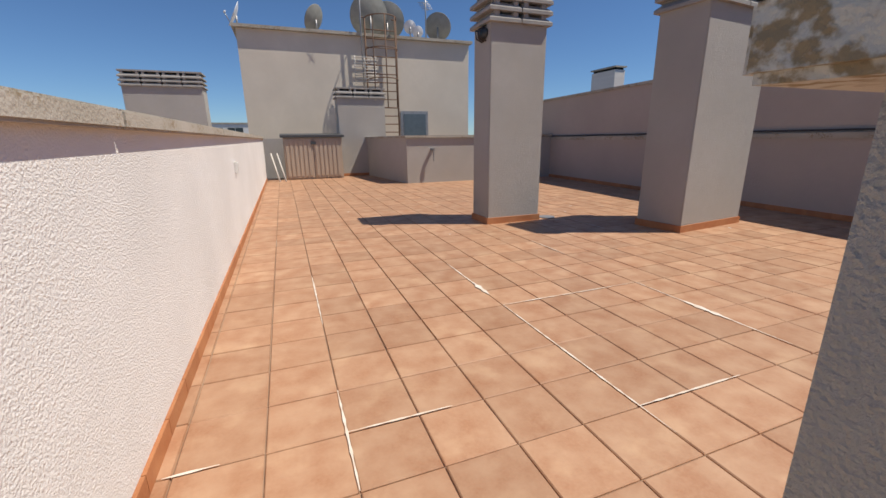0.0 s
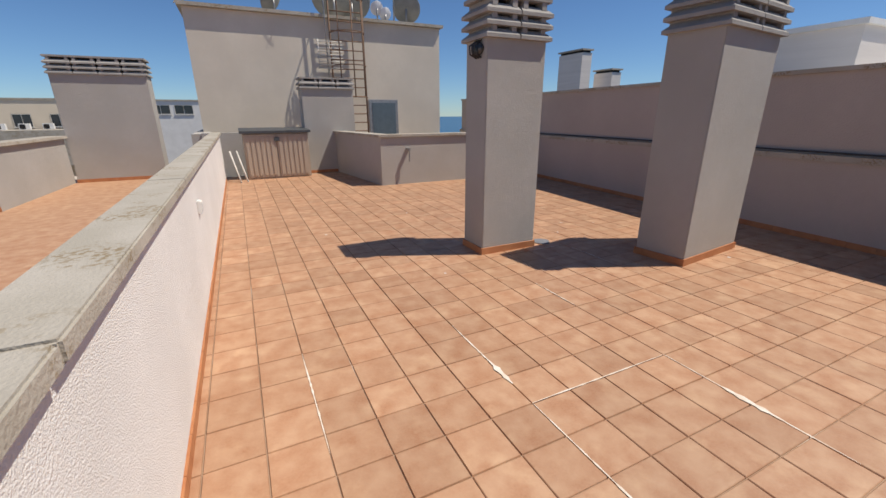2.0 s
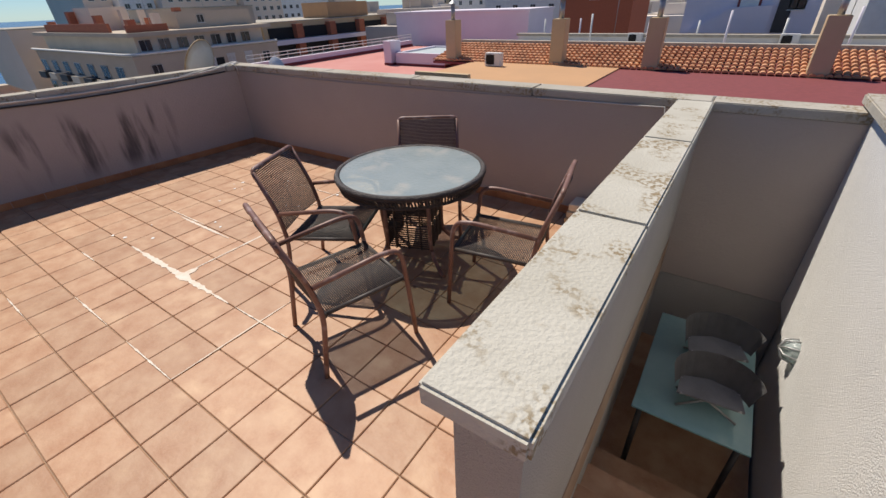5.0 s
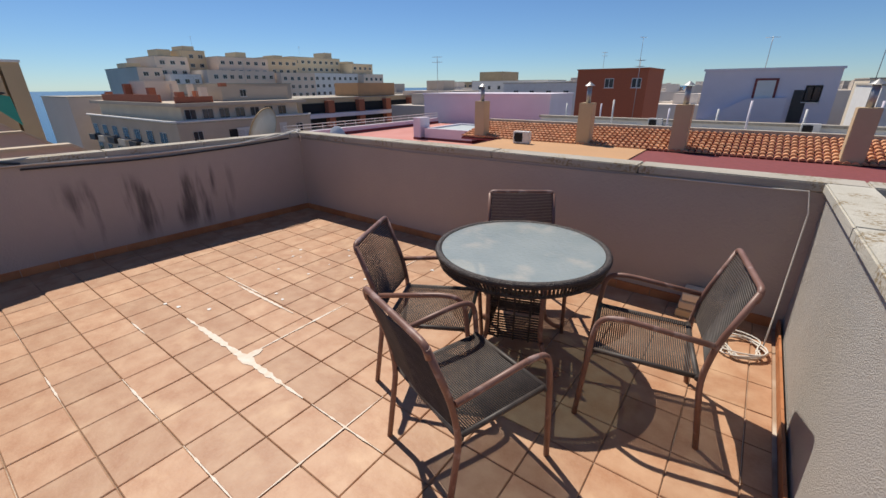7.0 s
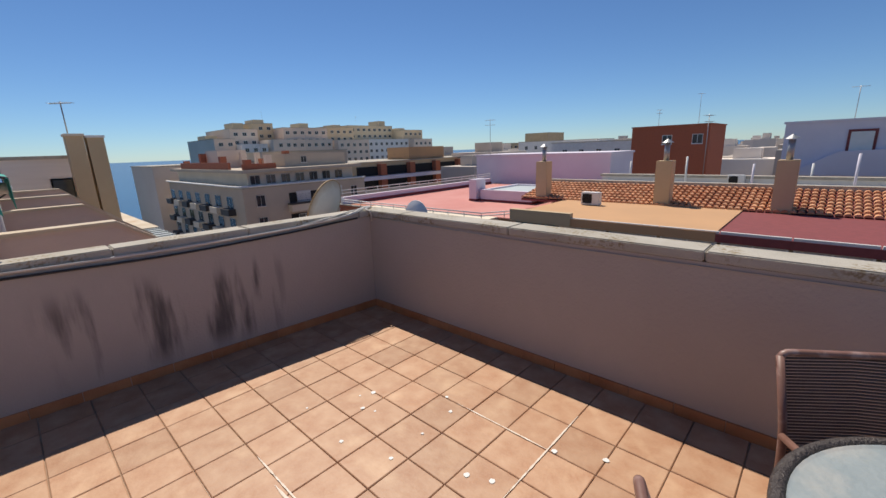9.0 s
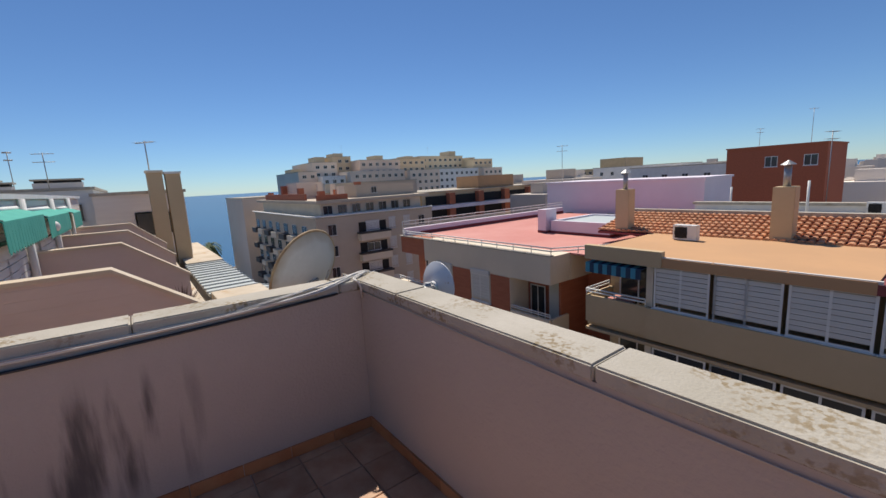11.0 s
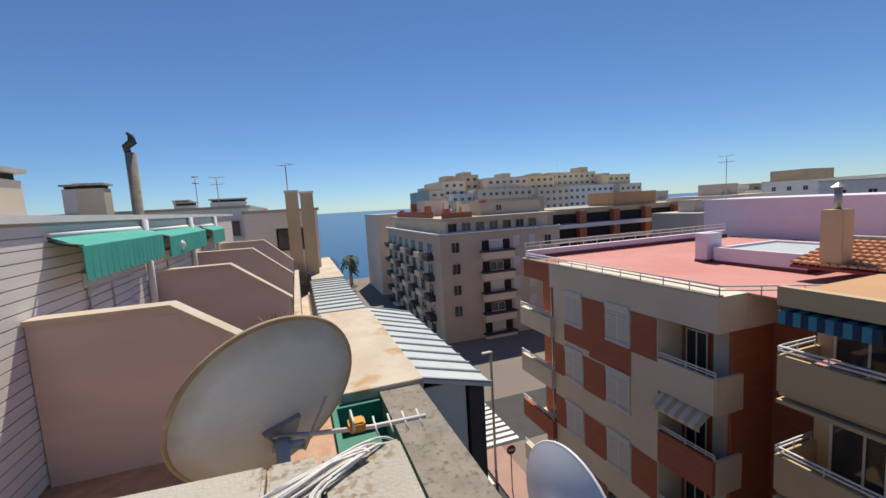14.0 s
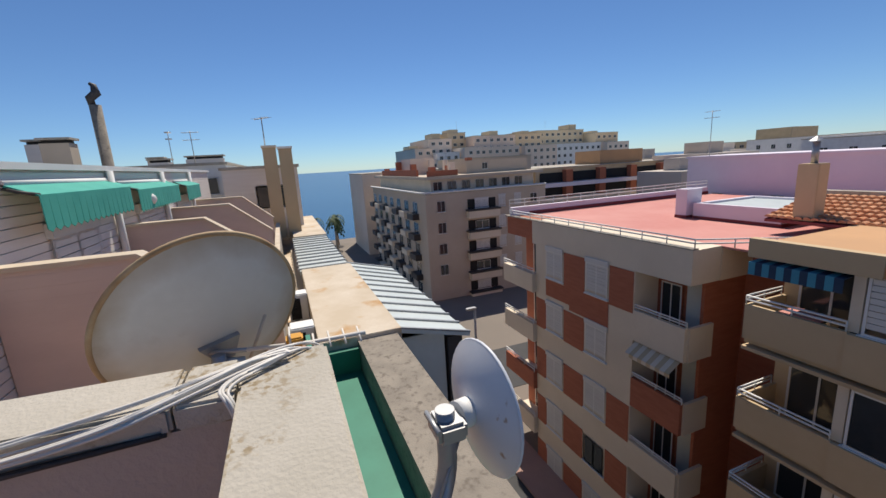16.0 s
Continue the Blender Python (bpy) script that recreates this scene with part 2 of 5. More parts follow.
# ---- helpers for building ----
def box(bm, x0, x1, y0, y1, z0, z1, bevel=0.0):
    v = [bm.verts.new((x, y, z)) for z in (z0, z1) for x, y in ((x0, y0), (x1, y0), (x1, y1), (x0, y1))]
    fs = [bm.faces.new([v[i] for i in f]) for f in ((0, 3, 2, 1), (4, 5, 6, 7), (0, 1, 5, 4), (1, 2, 6, 5), (2, 3, 7, 6), (3, 0, 4, 7))]
    if bevel:
        es = list({e for f in fs for e in f.edges})
        bmesh.ops.bevel(bm, geom=es, offset=bevel, segments=2, affect="EDGES")
    return bm


def prism(bm, poly, d0, d1, axis="z"):
    """A polygon pushed from d0 to d1 along an axis; poly in the other two axes."""
    def put(a, b, d):
        return {"z": (a, b, d), "x": (d, a, b), "y": (a, d, b)}[axis]
    lo = [bm.verts.new(put(a, b, d0)) for a, b in poly]
    hi = [bm.verts.new(put(a, b, d1)) for a, b in poly]
    n = len(poly)
    bm.faces.new(lo[::-1]), bm.faces.new(hi)
    for i in range(n):
        bm.faces.new((lo[i], lo[(i + 1) % n], hi[(i + 1) % n], hi[i]))
    bmesh.ops.recalc_face_normals(bm, faces=bm.faces)
    return bm


def tube(bm, pts, r, n=8, closed=False):
    """A round bar along points."""
    pts = [Vector(p) for p in pts]
    rings = []
    up = None
    for i, p in enumerate(pts):
        a = pts[i - 1] if i or closed else p
        b = pts[(i + 1) % len(pts)] if i + 1 < len(pts) or closed else p
        d = (b - a).normalized()
        if up is None:
            up = d.orthogonal().normalized()
        s = (up - d * up.dot(d)).normalized()
        up = s
        t = d.cross(s)
        rr = r[i] if isinstance(r, (list, tuple)) else r
        rings.append([bm.verts.new(p + (s * math.cos(2 * math.pi * k / n) + t * math.sin(2 * math.pi * k / n)) * rr) for k in range(n)])
    for i in range(len(rings) - (0 if closed else 1)):
        a, b = rings[i], rings[(i + 1) % len(rings)]
        for k in range(n):
            f = bm.faces.new((a[k], a[(k + 1) % n], b[(k + 1) % n], b[k]))
            f.smooth = True
    if not closed:
        bm.faces.new(rings[0][::-1]), bm.faces.new(rings[-1])
    return bm


def arc(pts, steps=5, r=0.06):
    """Rounds the inner corners of a line of points."""
    pts = [Vector(p) for p in pts]
    out = [pts[0]]
    for a, b, c in zip(pts, pts[1:], pts[2:]):
        d1, d2 = min(r, (a - b).length / 2), min(r, (c - b).length / 2)
        p, q = b + (a - b).normalized() * d1, b + (c - b).normalized() * d2
        for k in range(steps + 1):
            t = k / steps
            out.append(p * (1 - t) ** 2 + b * 2 * t * (1 - t) + q * t * t)
    return out + [pts[-1]]


def disc_dish(bm, r, depth, rings=6, n=36, thick=0.012, squash=1.0):
    """A shallow bowl opening towards +z."""
    for side in (0, 1):
        rows = []
        for i in range(rings + 1):
            rr = r * i / rings
            z = depth * (rr / r) ** 2 - side * thick
            rows.append([bm.verts.new((rr * math.cos(2 * math.pi * k / n), squash * rr * math.sin(2 * math.pi * k / n), z)) for k in range(n)] if i else [bm.verts.new((0, 0, z))])
        for i in range(rings):
            for k in range(n):
                k2 = (k + 1) % n
                vs = (rows[0][0], rows[1][k], rows[1][k2]) if i == 0 else (rows[i][k], rows[i + 1][k], rows[i + 1][k2], rows[i][k2])
                f = bm.faces.new(vs if side == 0 else vs[::-1])
                f.smooth = True
    tube(bm, [(r * math.cos(2 * math.pi * k / n), squash * r * math.sin(2 * math.pi * k / n), depth) for k in range(n)], thick, 6, True)
    return bm


def thing(name, label, category, at=(0, 0, 0), rz=0, group="", kind=""):
    e = new(name)
    e.matrix_world = pose(*at, 0, 0, rz)
    e.empty_display_size = 0.1
    return tagged(e, label, category, group, kind)


def mesh_of(name, bm, material):
    me = bpy.data.meshes.new(name)
    bm.to_mesh(me)
    bm.free()
    me.materials.append(material)
    return me


def part(name, bm, material, parent, label=""):
    ob = new(name, mesh_of(name, bm, material))
    ob.parent = parent
    if label:
        ob["label"] = label
    return ob


def solid(name, bm, material, label, category, kind="", group=""):
    return tagged(new(name, mesh_of(name, bm, material)), label, category, group, kind)


def B(*a, bevel=0.0):
    return box(bmesh.new(), *a, bevel=bevel)


# ---- ground, sea, street ----
ST = -16.0
bm = bmesh.new()
prism(bm, [(-400, -2500), (150, -2500), (112, -14), (104, 60), (40, 120), (-400, 160)], ST - 2.5, ST)
solid("ground", bm, EARTH, "dusty town ground between the buildings", "ground", "structure")
bm = bmesh.new()
vs = [bm.verts.new((4500 * math.cos(a * math.pi / 24), 4500 * math.sin(a * math.pi / 24), ST - 1.2)) for a in range(48)]
bm.faces.new(vs)
solid("water", bm, SEA, "deep blue calm sea reaching the horizon", "sea", "structure")
solid("road", B(-60, 110, -12.2, -5.8, ST, ST + 0.02), ASPHALT, "dark asphalt street far below", "road", "structure")
solid("road_crossing", B(31, 37.5, -60, -5.8, ST, ST + 0.03), ASPHALT, "dark asphalt side street", "road", "structure")
solid("pavement", B(-60, 30.8, -14.2, -12.2, ST, ST + 0.15), PAVING, "pinkish paved walkway below the flats", "pavement", "structure")
solid("pavement_near", B(-60, 110, -5.8, -3.9, ST, ST + 0.15), PAVING, "pinkish paved walkway", "pavement", "structure")
for gx, n in ((27.0, 0), (33.0, 1)):
    marks = thing("zebra_crossing", "white painted stripes on the asphalt street", "crossing", (0, 0, 0), kind="structure")
    for i in range(9):
        if n == 0:
            part("stripe", B(27.5, 30.5, -12.0 + i * 0.7, -11.65 + i * 0.7, ST + 0.034, ST + 0.038), WHITE, marks)
        else:
            part("stripe", B(31.3 + i * 0.7, 31.7 + i * 0.7, -16, -12.8, ST + 0.034, ST + 0.038), WHITE, marks)

# ---- terrace: floor, walls ----
LW = lambda y: -0.145 + 0.001 * y            # inner face of the low party wall
RW = lambda y: 6.56 + 0.075 * (y + 1.67)     # inner face of the far-side wall
Y0, YE = -1.67, 14.3
# the slab leaves the stairwell open
slab = bmesh.new()
prism(slab, [(0.72, Y0 - 0.02), (6.57, Y0 - 0.02), (RW(YE) + .02, YE + 0.5), (0.72, YE + 0.5)], -0.35, -0.010)
prism(slab, [(LW(1.2) - 0.02, 1.25), (0.73, 1.25), (0.73, YE + 0.5), (LW(YE) - 0.02, YE + 0.5)], -0.35, -0.010)
floor = solid("floor", slab, GROUT, "roof terrace floor of terracotta tiles with whitish joints", "floor", "structure")

own = thing("own_building", "rendered apartment building carrying the roof terrace", "building")
part("body", B(0.93, 6.73, -1.87, 20.5, ST, -0.36), TAUPE, own)
part("body", B(-9.3, -0.46, -1.87, 20.5, ST, -0.37), TAUPE, own)
part("body", B(-0.46, 0.93, 1.62, 20.5, ST, -0.365), TAUPE, own)
part("body", B(-0.46, 0.93, -1.87, 1.62, ST, -3.01), TAUPE, own)

# party wall with its coping; its top rises gently towards the far end
def settle(bm):
    for v in bm.verts:
        if v.co.z > 1.0:
            v.co.z += -0.045 + 0.0035 * max(0.0, v.co.y - 1.4)


bm = bmesh.new()
prism(bm, [(LW(Y0), Y0), (LW(YE), YE), (LW(YE) - 0.17, YE), (LW(Y0) - 0.17, Y0)], -0.35, 1.15)
settle(bm)
wall_west = solid("wall_west", bm, STUCCO_W, "long low party wall in rough white stucco", "wall", "structure")
edges = [Y0 - 0.25, -0.6, 0.75, 2.9, 5.4, 7.9, 10.4, 12.9, YE]
cop = thing("coping_west", "weathered concrete coping slabs with lichen", "coping", kind="structure")
for a, b in zip(edges, edges[1:]):
    bm = bmesh.new()
    prism(bm, [(LW(a) + 0.045, a + 0.004), (LW(b) + 0.045, b - 0.004), (LW(b) - 0.195, b - 0.004), (LW(a) - 0.195, a + 0.004)], 1.152, 1.215)
    settle(bm)
    bmesh.ops.bevel(bm, geom=list(bm.edges), offset=0.008, segments=2, affect="EDGES")
    part("coping_slab", bm, COPING, cop)

# street parapet
solid("wall_south", B(-0.45, 6.73, -1.875, Y0, -0.35, 1.03), STUCCO_P, "street parapet in smooth pinkish render", "wall", "structure")
cop = thing("coping_south", "pale concrete coping slabs spotted with dark lichen", "coping", kind="structure")
edges = [-0.5, 0.7, 2.05, 3.4, 4.75, 6.06, 6.755]
for a, b in zip(edges, edges[1:]):
    part("coping_slab", B(a + 0.003, b - 0.003, -1.885, Y0 + 0.012, 1.033, 1.098, bevel=0.008), COPING, cop)
# far-side parapet, carrying on as the neighbour's taller wall
bm = bmesh.new()
prism(bm, [(RW(Y0), Y0 + .002), (RW(16), 16), (RW(16) + 0.18, 16), (RW(Y0) + 0.18, Y0 + .002)], -0.35, 1.03)
solid("wall_east", bm, STAINED, "low parapet in pinkish render with dark damp streaks", "wall", "structure")
cop = thing("coping_east", "pale concrete coping slabs with brown lichen", "coping", kind="structure")
edges = [Y0 + 0.016, -1.52, -0.4, 0.55, 1.5]
for a, b in zip(edges, edges[1:]):
    bm = bmesh.new()
    prism(bm, [(RW(a) - 0.015, a + .003), (RW(b) - 0.015, b - .003), (RW(b) + 0.205, b - .003), (RW(a) + 0.205, a + .003)], 1.033, 1.098)
    bmesh.ops.bevel(bm, geom=list(bm.edges), offset=0.008, segments=2, affect="EDGES")
    part("coping_slab", bm, COPING, cop)
bm = bmesh.new()
prism(bm, [(RW(1.5) - 0.03, 1.5), (RW(16) - 0.03, 16), (RW(16) + 0.1, 16), (RW(1.5) + 0.1, 1.5)], 1.023, 1.10)
solid("ledge_east", bm, COPING, "narrow concrete ledge along the wall", "ledge", "structure")
bm = bmesh.new()
prism(bm, [(RW(1.49) + 0.06, 1.49), (RW(16) + 0.06, 16), (RW(16) + 0.3, 16), (RW(1.49) + 0.3, 1.49)], 1.10, 2.10)
solid("wall_east_upper", bm, STUCCO_P, "taller neighbouring wall in pinkish render", "wall", "structure")
bm = bmesh.new()
prism(bm, [(RW(1.45) + 0.02, 1.45), (RW(16) + 0.02, 16), (RW(16) + 0.34, 16), (RW(1.45) + 0.34, 1.45)], 2.10, 2.155)
solid("coping_east_upper", bm, COPING, "thin concrete coping on the taller wall", "coping", "structure")

# stair wall, well and steps
SLOPE = lambda y: 1.098 + 0.0213 * (y - Y0)   # top of the stair wall's coping
bm = bmesh.new()
prism(bm, [(Y0, -3.0), (1.39, -3.0), (1.39, SLOPE(1.39) - 0.066), (Y0, SLOPE(Y0) - 0.066)], 0.725, 0.89, "x")
solid("wall_stair", bm, STUCCO, "stairwell wall in rough speckled stucco", "wall", "structure")
cop = thing("coping_stair", "pale concrete coping slabs with patches of lichen", "coping", kind="structure")
for a, b in ((Y0 + 0.016, -0.5), (-0.5, 0.57), (0.57, 1.465)):
    bm = bmesh.new()
    prism(bm, [(a + .003, SLOPE(a) - 0.062), (b - .003, SLOPE(b) - 0.062), (b - .003, SLOPE(b)), (a + .003, SLOPE(a))], 0.69, 0.922, "x")
    bmesh.ops.bevel(bm, geom=list(bm.edges), offset=0.008, segments=2, affect="EDGES")
    part("coping_slab", bm, LICHEN, cop)
solid("wall_stair_west", B(-0.45, -0.215, -1.95, 1.25, -3.0, -0.36), STUCCO_W, "stairwell side wall in white stucco", "wall", "structure")
solid("wall_stair_south", B(-0.2, 0.73, -1.94, -1.68, -3.0, -0.36), STUCCO, "stairwell end wall below the parapet", "wall", "structure")
solid("floor_stairwell", B(-0.19, 0.743, -1.67, -0.11, -2.6, -1.08), TILE, "tiled landing at the foot of the stairs", "floor", "structure")
stair = thing("staircase", "tiled terracotta steps going down beside the wall", "stairs", kind="structure")
for i in range(5):
    y1 = 1.25 - i * 0.27
    part("step", B(-0.19, 0.743, y1 - 0.27, y1, -2.6, -0.18 * (i + 1) - 0.004), TILE, stair)

# skirting tiles
sk = {}
def skirting(name, pts, label):
    root = thing(name, label, "skirting", kind="structure")
    for (ax, ay), (bx, by) in zip(pts, pts[1:]):
        L = math.hypot(bx - ax, by - ay)
        n = max(1, round(L / 0.285))
        key = round(L / n, 3)
        if key not in sk:
            sk[key] = mesh_of("skirting_tile", B(0.002, key - 0.002, -0.014, 0.0, -0.004, 0.075), SKIRT)
        ang = math.atan2(by - ay, bx - ax)
        for i in range(n):
            ob = new("skirting_tile", sk[key])
            ob.parent = root
            ob.matrix_local = pose(ax + (bx - ax) * i / n, ay + (by - ay) * i / n, 0, 0, 0, math.degrees(ang))
skirting("baseboard_west", [(LW(1.4), 1.4), (LW(13.9), 13.9)], "terracotta skirting tiles along the white wall")
skirting("baseboard_south", [(RW(Y0) - 0.01, Y0), (0.95, Y0)], "terracotta skirting tiles along the street parapet")
skirting("baseboard_east", [(RW(11.5), 11.5), (RW(Y0), Y0)], "terracotta skirting tiles along the parapet")
skirting("baseboard_stair", [(0.907, Y0), (0.907, 1.385)], "terracotta skirting tiles along the stair wall")

# ---- chimney pillars ----
def cap_slabs(parent, w, d, z, levels=3, halves=2, gap=0.045, h=0.07, over=0.05):
    """Louvred concrete cap: stacked sloping slabs on dark cores, in halves."""
    hw = w / halves
    for k in range(halves):
        x0, x1 = k * hw + 0.008, (k + 1) * hw - 0.008
        # solid black core paints the shade seen between the louvres
        part("core", B(x0 + 0.10, x1 - 0.10, 0.10, d - 0.10, z, z + levels * (gap + h)), DARK, parent, "black core painting the shade inside the flue")
        zz = z
        for i in range(levels):
            zz += gap * (0 if i == 0 else 1)
            bm = bmesh.new()
            lo = [bm.verts.new(p) for p in ((x0 - over * (k == 0), -over, zz + .01), (x1 + over * (k == halves - 1), -over, zz + .01), (x1 + over * (k == halves - 1), d + over, zz + .01), (x0 - over * (k == 0), d + over, zz + .01))]
            hi = [bm.verts.new(p) for p in ((x0 + 0.02, 0.02, zz + h), (x1 - 0.02, 0.02, zz + h), (x1 - 0.02, d - 0.02, zz + h), (x0 + 0.02, d - 0.02, zz + h))]
            lo2 = [bm.verts.new((v.co.x, v.co.y, v.co.z - 0.035)) for v in lo]
            bm.faces.new(lo2[::-1]), bm.faces.new(hi)
            for i2 in range(4):
                j = (i2 + 1) % 4
                bm.faces.new((lo[i2], lo[j], hi[j], hi[i2])), bm.faces.new((lo2[i2], lo2[j], lo[j], lo[i2]))
            part("louvre_slab", bm, SLAT, parent)
            zz += h
            for sx in (x0 + 0.03, x1 - 0.09):
                part("spacer", B(sx, sx + 0.06, -over + 0.03, d + over - 0.03, zz - 0.03, zz + gap), SLAT, parent)
    part("top_slab", B(-0.03, w + 0.03, -0.03, d + 0.03, z + levels * (gap + h), z + levels * (gap + h) + 0.045, bevel=0.006), SLAT, parent)


def pillar(name, at, w, d, h, rz, label, levels=3, halves=2, body=STUCCO, group="chimney pillars"):
    t = thing(name, label, "chimney", at, rz, group)
    part("body", B(0, w, 0, d, 0, h, bevel=0.008), body, t)
    bm = bmesh.new()
    for a in ((-0.014, w + 0.014, -0.014, 0), (-0.014, w + 0.014, d, d + 0.014), (-0.014, 0, 0, d), (w, w + 0.014, 0, d)):
        box(bm, *a, 0, 0.08)
    part("skirting", bm, SKIRT, t, "terracotta skirting tiles")
    cap_slabs(t, w, d, h, levels, halves)
    return t


p1 = pillar("chimney_pillar", (2.76, 5.885, 0), 0.76, 0.45, 2.40, 0, "tall grey stucco chimney with louvred concrete cap")
p2 = pillar("chimney_pillar", (4.535, 4.54, 0), 1.19, 0.57, 2.42, 7, "wide tall grey stucco chimney with louvred concrete cap")
pillar("chimney_stack", (2.05, 14.5, 0), 1.45, 0.6, 2.35, 0, "pale stucco chimney with louvred cap behind the shed", 2, 3)
pillar("chimney_stack", (-3.55, 15.4, 0), 1.95, 0.7, 2.62, 0, "broad stucco chimney block with long louvred cap", 3, 4)
lamp = thing("bulkhead_lamp", "dark oval bulkhead lamp on the chimney side", "lamp", (2.74, 6.06, 2.28))
bm = bmesh.new()
bmesh.ops.create_uvsphere(bm, u_segments=16, v_segments=10, radius=0.09, matrix=Matrix.Diagonal((0.55, 1.25, 0.8, 1)))
part("glass", bm, GLASS, lamp)
for k in (-1, 0, 1):
    part("guard_bar", tube(bmesh.new(), [(0.02, k * .05, -.085), (-.06, k * .05, -.05), (-.07, k * .05, .03), (0.02, k * .05, .085)], 0.009, 6), CABLE_D, lamp)

# ---- stair tower at the far end ----
TY = 17.2
tower = thing("stair_tower", "beige rendered stair tower with thin roof slab", "building", (1.2, TY, 0))
part("wall", B(-1.85, 6.4, 0, 4.0, -0.3, 4.65), TOWER, tower)
part("roof", B(-1.97, 6.5, -0.15, 4.1, 4.655, 4.75), COPING, tower)
win = part("window", B(3.55, 4.65, -0.03, 0.02, 0.55, 2.15), STEEL, tower, "blue-grey metal hatch window")
part("pane", B(3.66, 4.55, -0.045, -0.034, 0.66, 2.04), mat("blue_grey_sheet", (0.12, 0.16, 0.19), 0.4), win)
lad = thing("roof_ladder", "rusty steel cat ladder with safety hoops", "ladder", (4.05, TY - 0.25, 0))
for sx in (-0.28, 0.28):
    part("rail", tube(bmesh.new(), [(sx * 2, 0, 0.2), (sx * 2, 0, 5.2), (sx * 2, 0.5, 5.35)], 0.03, 8), RUST, lad)
for i in range(16):
    part("rung", tube(bmesh.new(), [(-0.56, 0, 0.5 + i * 0.29), (0.56, 0, 0.5 + i * 0.29)], 0.02, 6), RUST, lad)
for z in (2.2, 3.2, 4.2, 5.2):
    part("hoop", tube(bmesh.new(), [(0.56 * math.cos(a), -0.7 * math.sin(a), z) for a in np.linspace(0, math.pi, 13)], 0.02, 6), RUST, lad)
for a in (0.8, 1.57, 2.34):
    part("cage_bar", tube(bmesh.new(), [(0.56 * math.cos(a), -0.7 * math.sin(a), 2.2), (0.56 * math.cos(a), -0.7 * math.sin(a), 5.2)], 0.02, 6), RUST, lad)


def roof_dish(at, r, rz, tilt, label, m=DISH_DARK, pole=0.8):
    t = thing("satellite_dish", label, "satellite dish", at, rz, "dishes on the roof")
    d = part("reflector", disc_dish(bmesh.new(), r, r * 0.22, 5, 28), m, t)
    d.matrix_local = pose(0, 0, pole, tilt, 0, 0)
    part("mast", tube(bmesh.new(), [(0, 0, 0), (0, 0, pole)], 0.03, 8), STEEL, t)
    R = pose(0, 0, pole, tilt, 0, 0)
    part("feed_arm", tube(bmesh.new(), [R @ Vector((0, -r * 0.8, r * .15)), R @ Vector((0, -r * 0.2, r * 0.9))], 0.015, 6), STEEL, t)
    part("feed_horn", tube(bmesh.new(), [R @ Vector((0, -r * 0.2, r * 0.9)), R @ Vector((0, -r * 0.2, r * 0.75))], 0.04, 8), WHITE, t)
    return t


roof_dish((3.9, TY + 0.6, 4.75), 0.72, 190, 70, "large dark mesh satellite dish on the tower roof", pole=0.75)
roof_dish((4.6, TY + 0.9, 4.75), 0.66, 170, 70, "large dark satellite dish on the tower roof", pole=0.7)
roof_dish((1.9, TY + 0.1, 4.75), 0.45, 230, 65, "grey satellite dish at the tower roof edge", pole=0.35)
roof_dish((-0.6, TY + 0.4, 4.75), 0.4, 280, 65, "white satellite dish seen edge on", DISH_WHITE, 0.35)
roof_dish((6.5, TY + 0.5, 4.75), 0.5, 150, 70, "grey satellite dish near the tower corner", pole=0.55)
roof_dish((5.3, TY + 0.2, 4.75), 0.22, 180, 70, "small white satellite dish", DISH_WHITE, 0.4)
roof_dish((5.6, TY + 0.2, 4.75), 0.2, 180, 70, "small white satellite dish", DISH_WHITE, 0.25)


def antenna(at, h, rz=0, label="thin television antenna mast on the roof", yagi=2):
    t = thing("antenna", label, "antenna", at, rz, "roof antennas")
    part("mast", tube(bmesh.new(), [(0, 0, 0), (0, 0, h)], 0.025, 6), STEEL, t)
    for k in range(yagi):
        z = h - 0.08 - k * 0.45
        part("boom", tube(bmesh.new(), [(-0.5, 0, z), (0.5, 0, z)], 0.014, 5), STEEL, t)
        for i in range(6):
            x = -0.45 + i * 0.18
            part("element", tube(bmesh.new(), [(x, -0.2, z + 0.02), (x, 0.2, z + 0.02)], 0.009, 5), STEEL, t)
    return t


antenna((3.35, TY - 0.3, 2.4), 5.1, 80)
antenna((5.95, TY + 0.3, 4.75), 1.7, 60)
grid = thing("grid_antenna", "pale wire panel antenna on the mast", "antenna", (3.35, TY - 0.45, 3.1))
for k in range(9):
    part("wire", tube(bmesh.new(), [(-0.35, 0.1 * abs(k - 4) * .2, k * 0.1), (0.45, -0.1, k * 0.1)], 0.014, 5), CABLE, grid)
for sx in (-0.3, 0.05, 0.4):
    part("upright", tube(bmesh.new(), [(sx, 0.03, 0), (sx, 0.03, 0.85)], 0.014, 5), CABLE, grid)

# ---- far end: shed, planter walls ----
shed = thing("garden_shed", "low beige plastic storage shed with dark lid", "storage shed", (0.40, 13.85, 0))
part("body", B(0, 1.62, 0.05, 0.8, 0, 1.18), SHED, shed)
for k in range(2):
    d = part("door", B(0.02 + k * 0.8, 0.79 + k * 0.8, 0.01, 0.05, 0.05, 1.15), SHED, shed)
    for i in range(6):
        part("rib", B(0.06 + k * 0.8 + i * 0.12, 0.14 + k * 0.8 + i * 0.12, -0.006, 0.011, 0.1, 1.1), SHED, d)
bm = bmesh.new()
prism(bm, [(-0.06, 1.18), (0.92, 1.18), (0.92, 1.30), (-0.06, 1.24)], -0.07, 1.69, "x")
part("lid", bm, SHED_LID, shed, "dark grey lid")
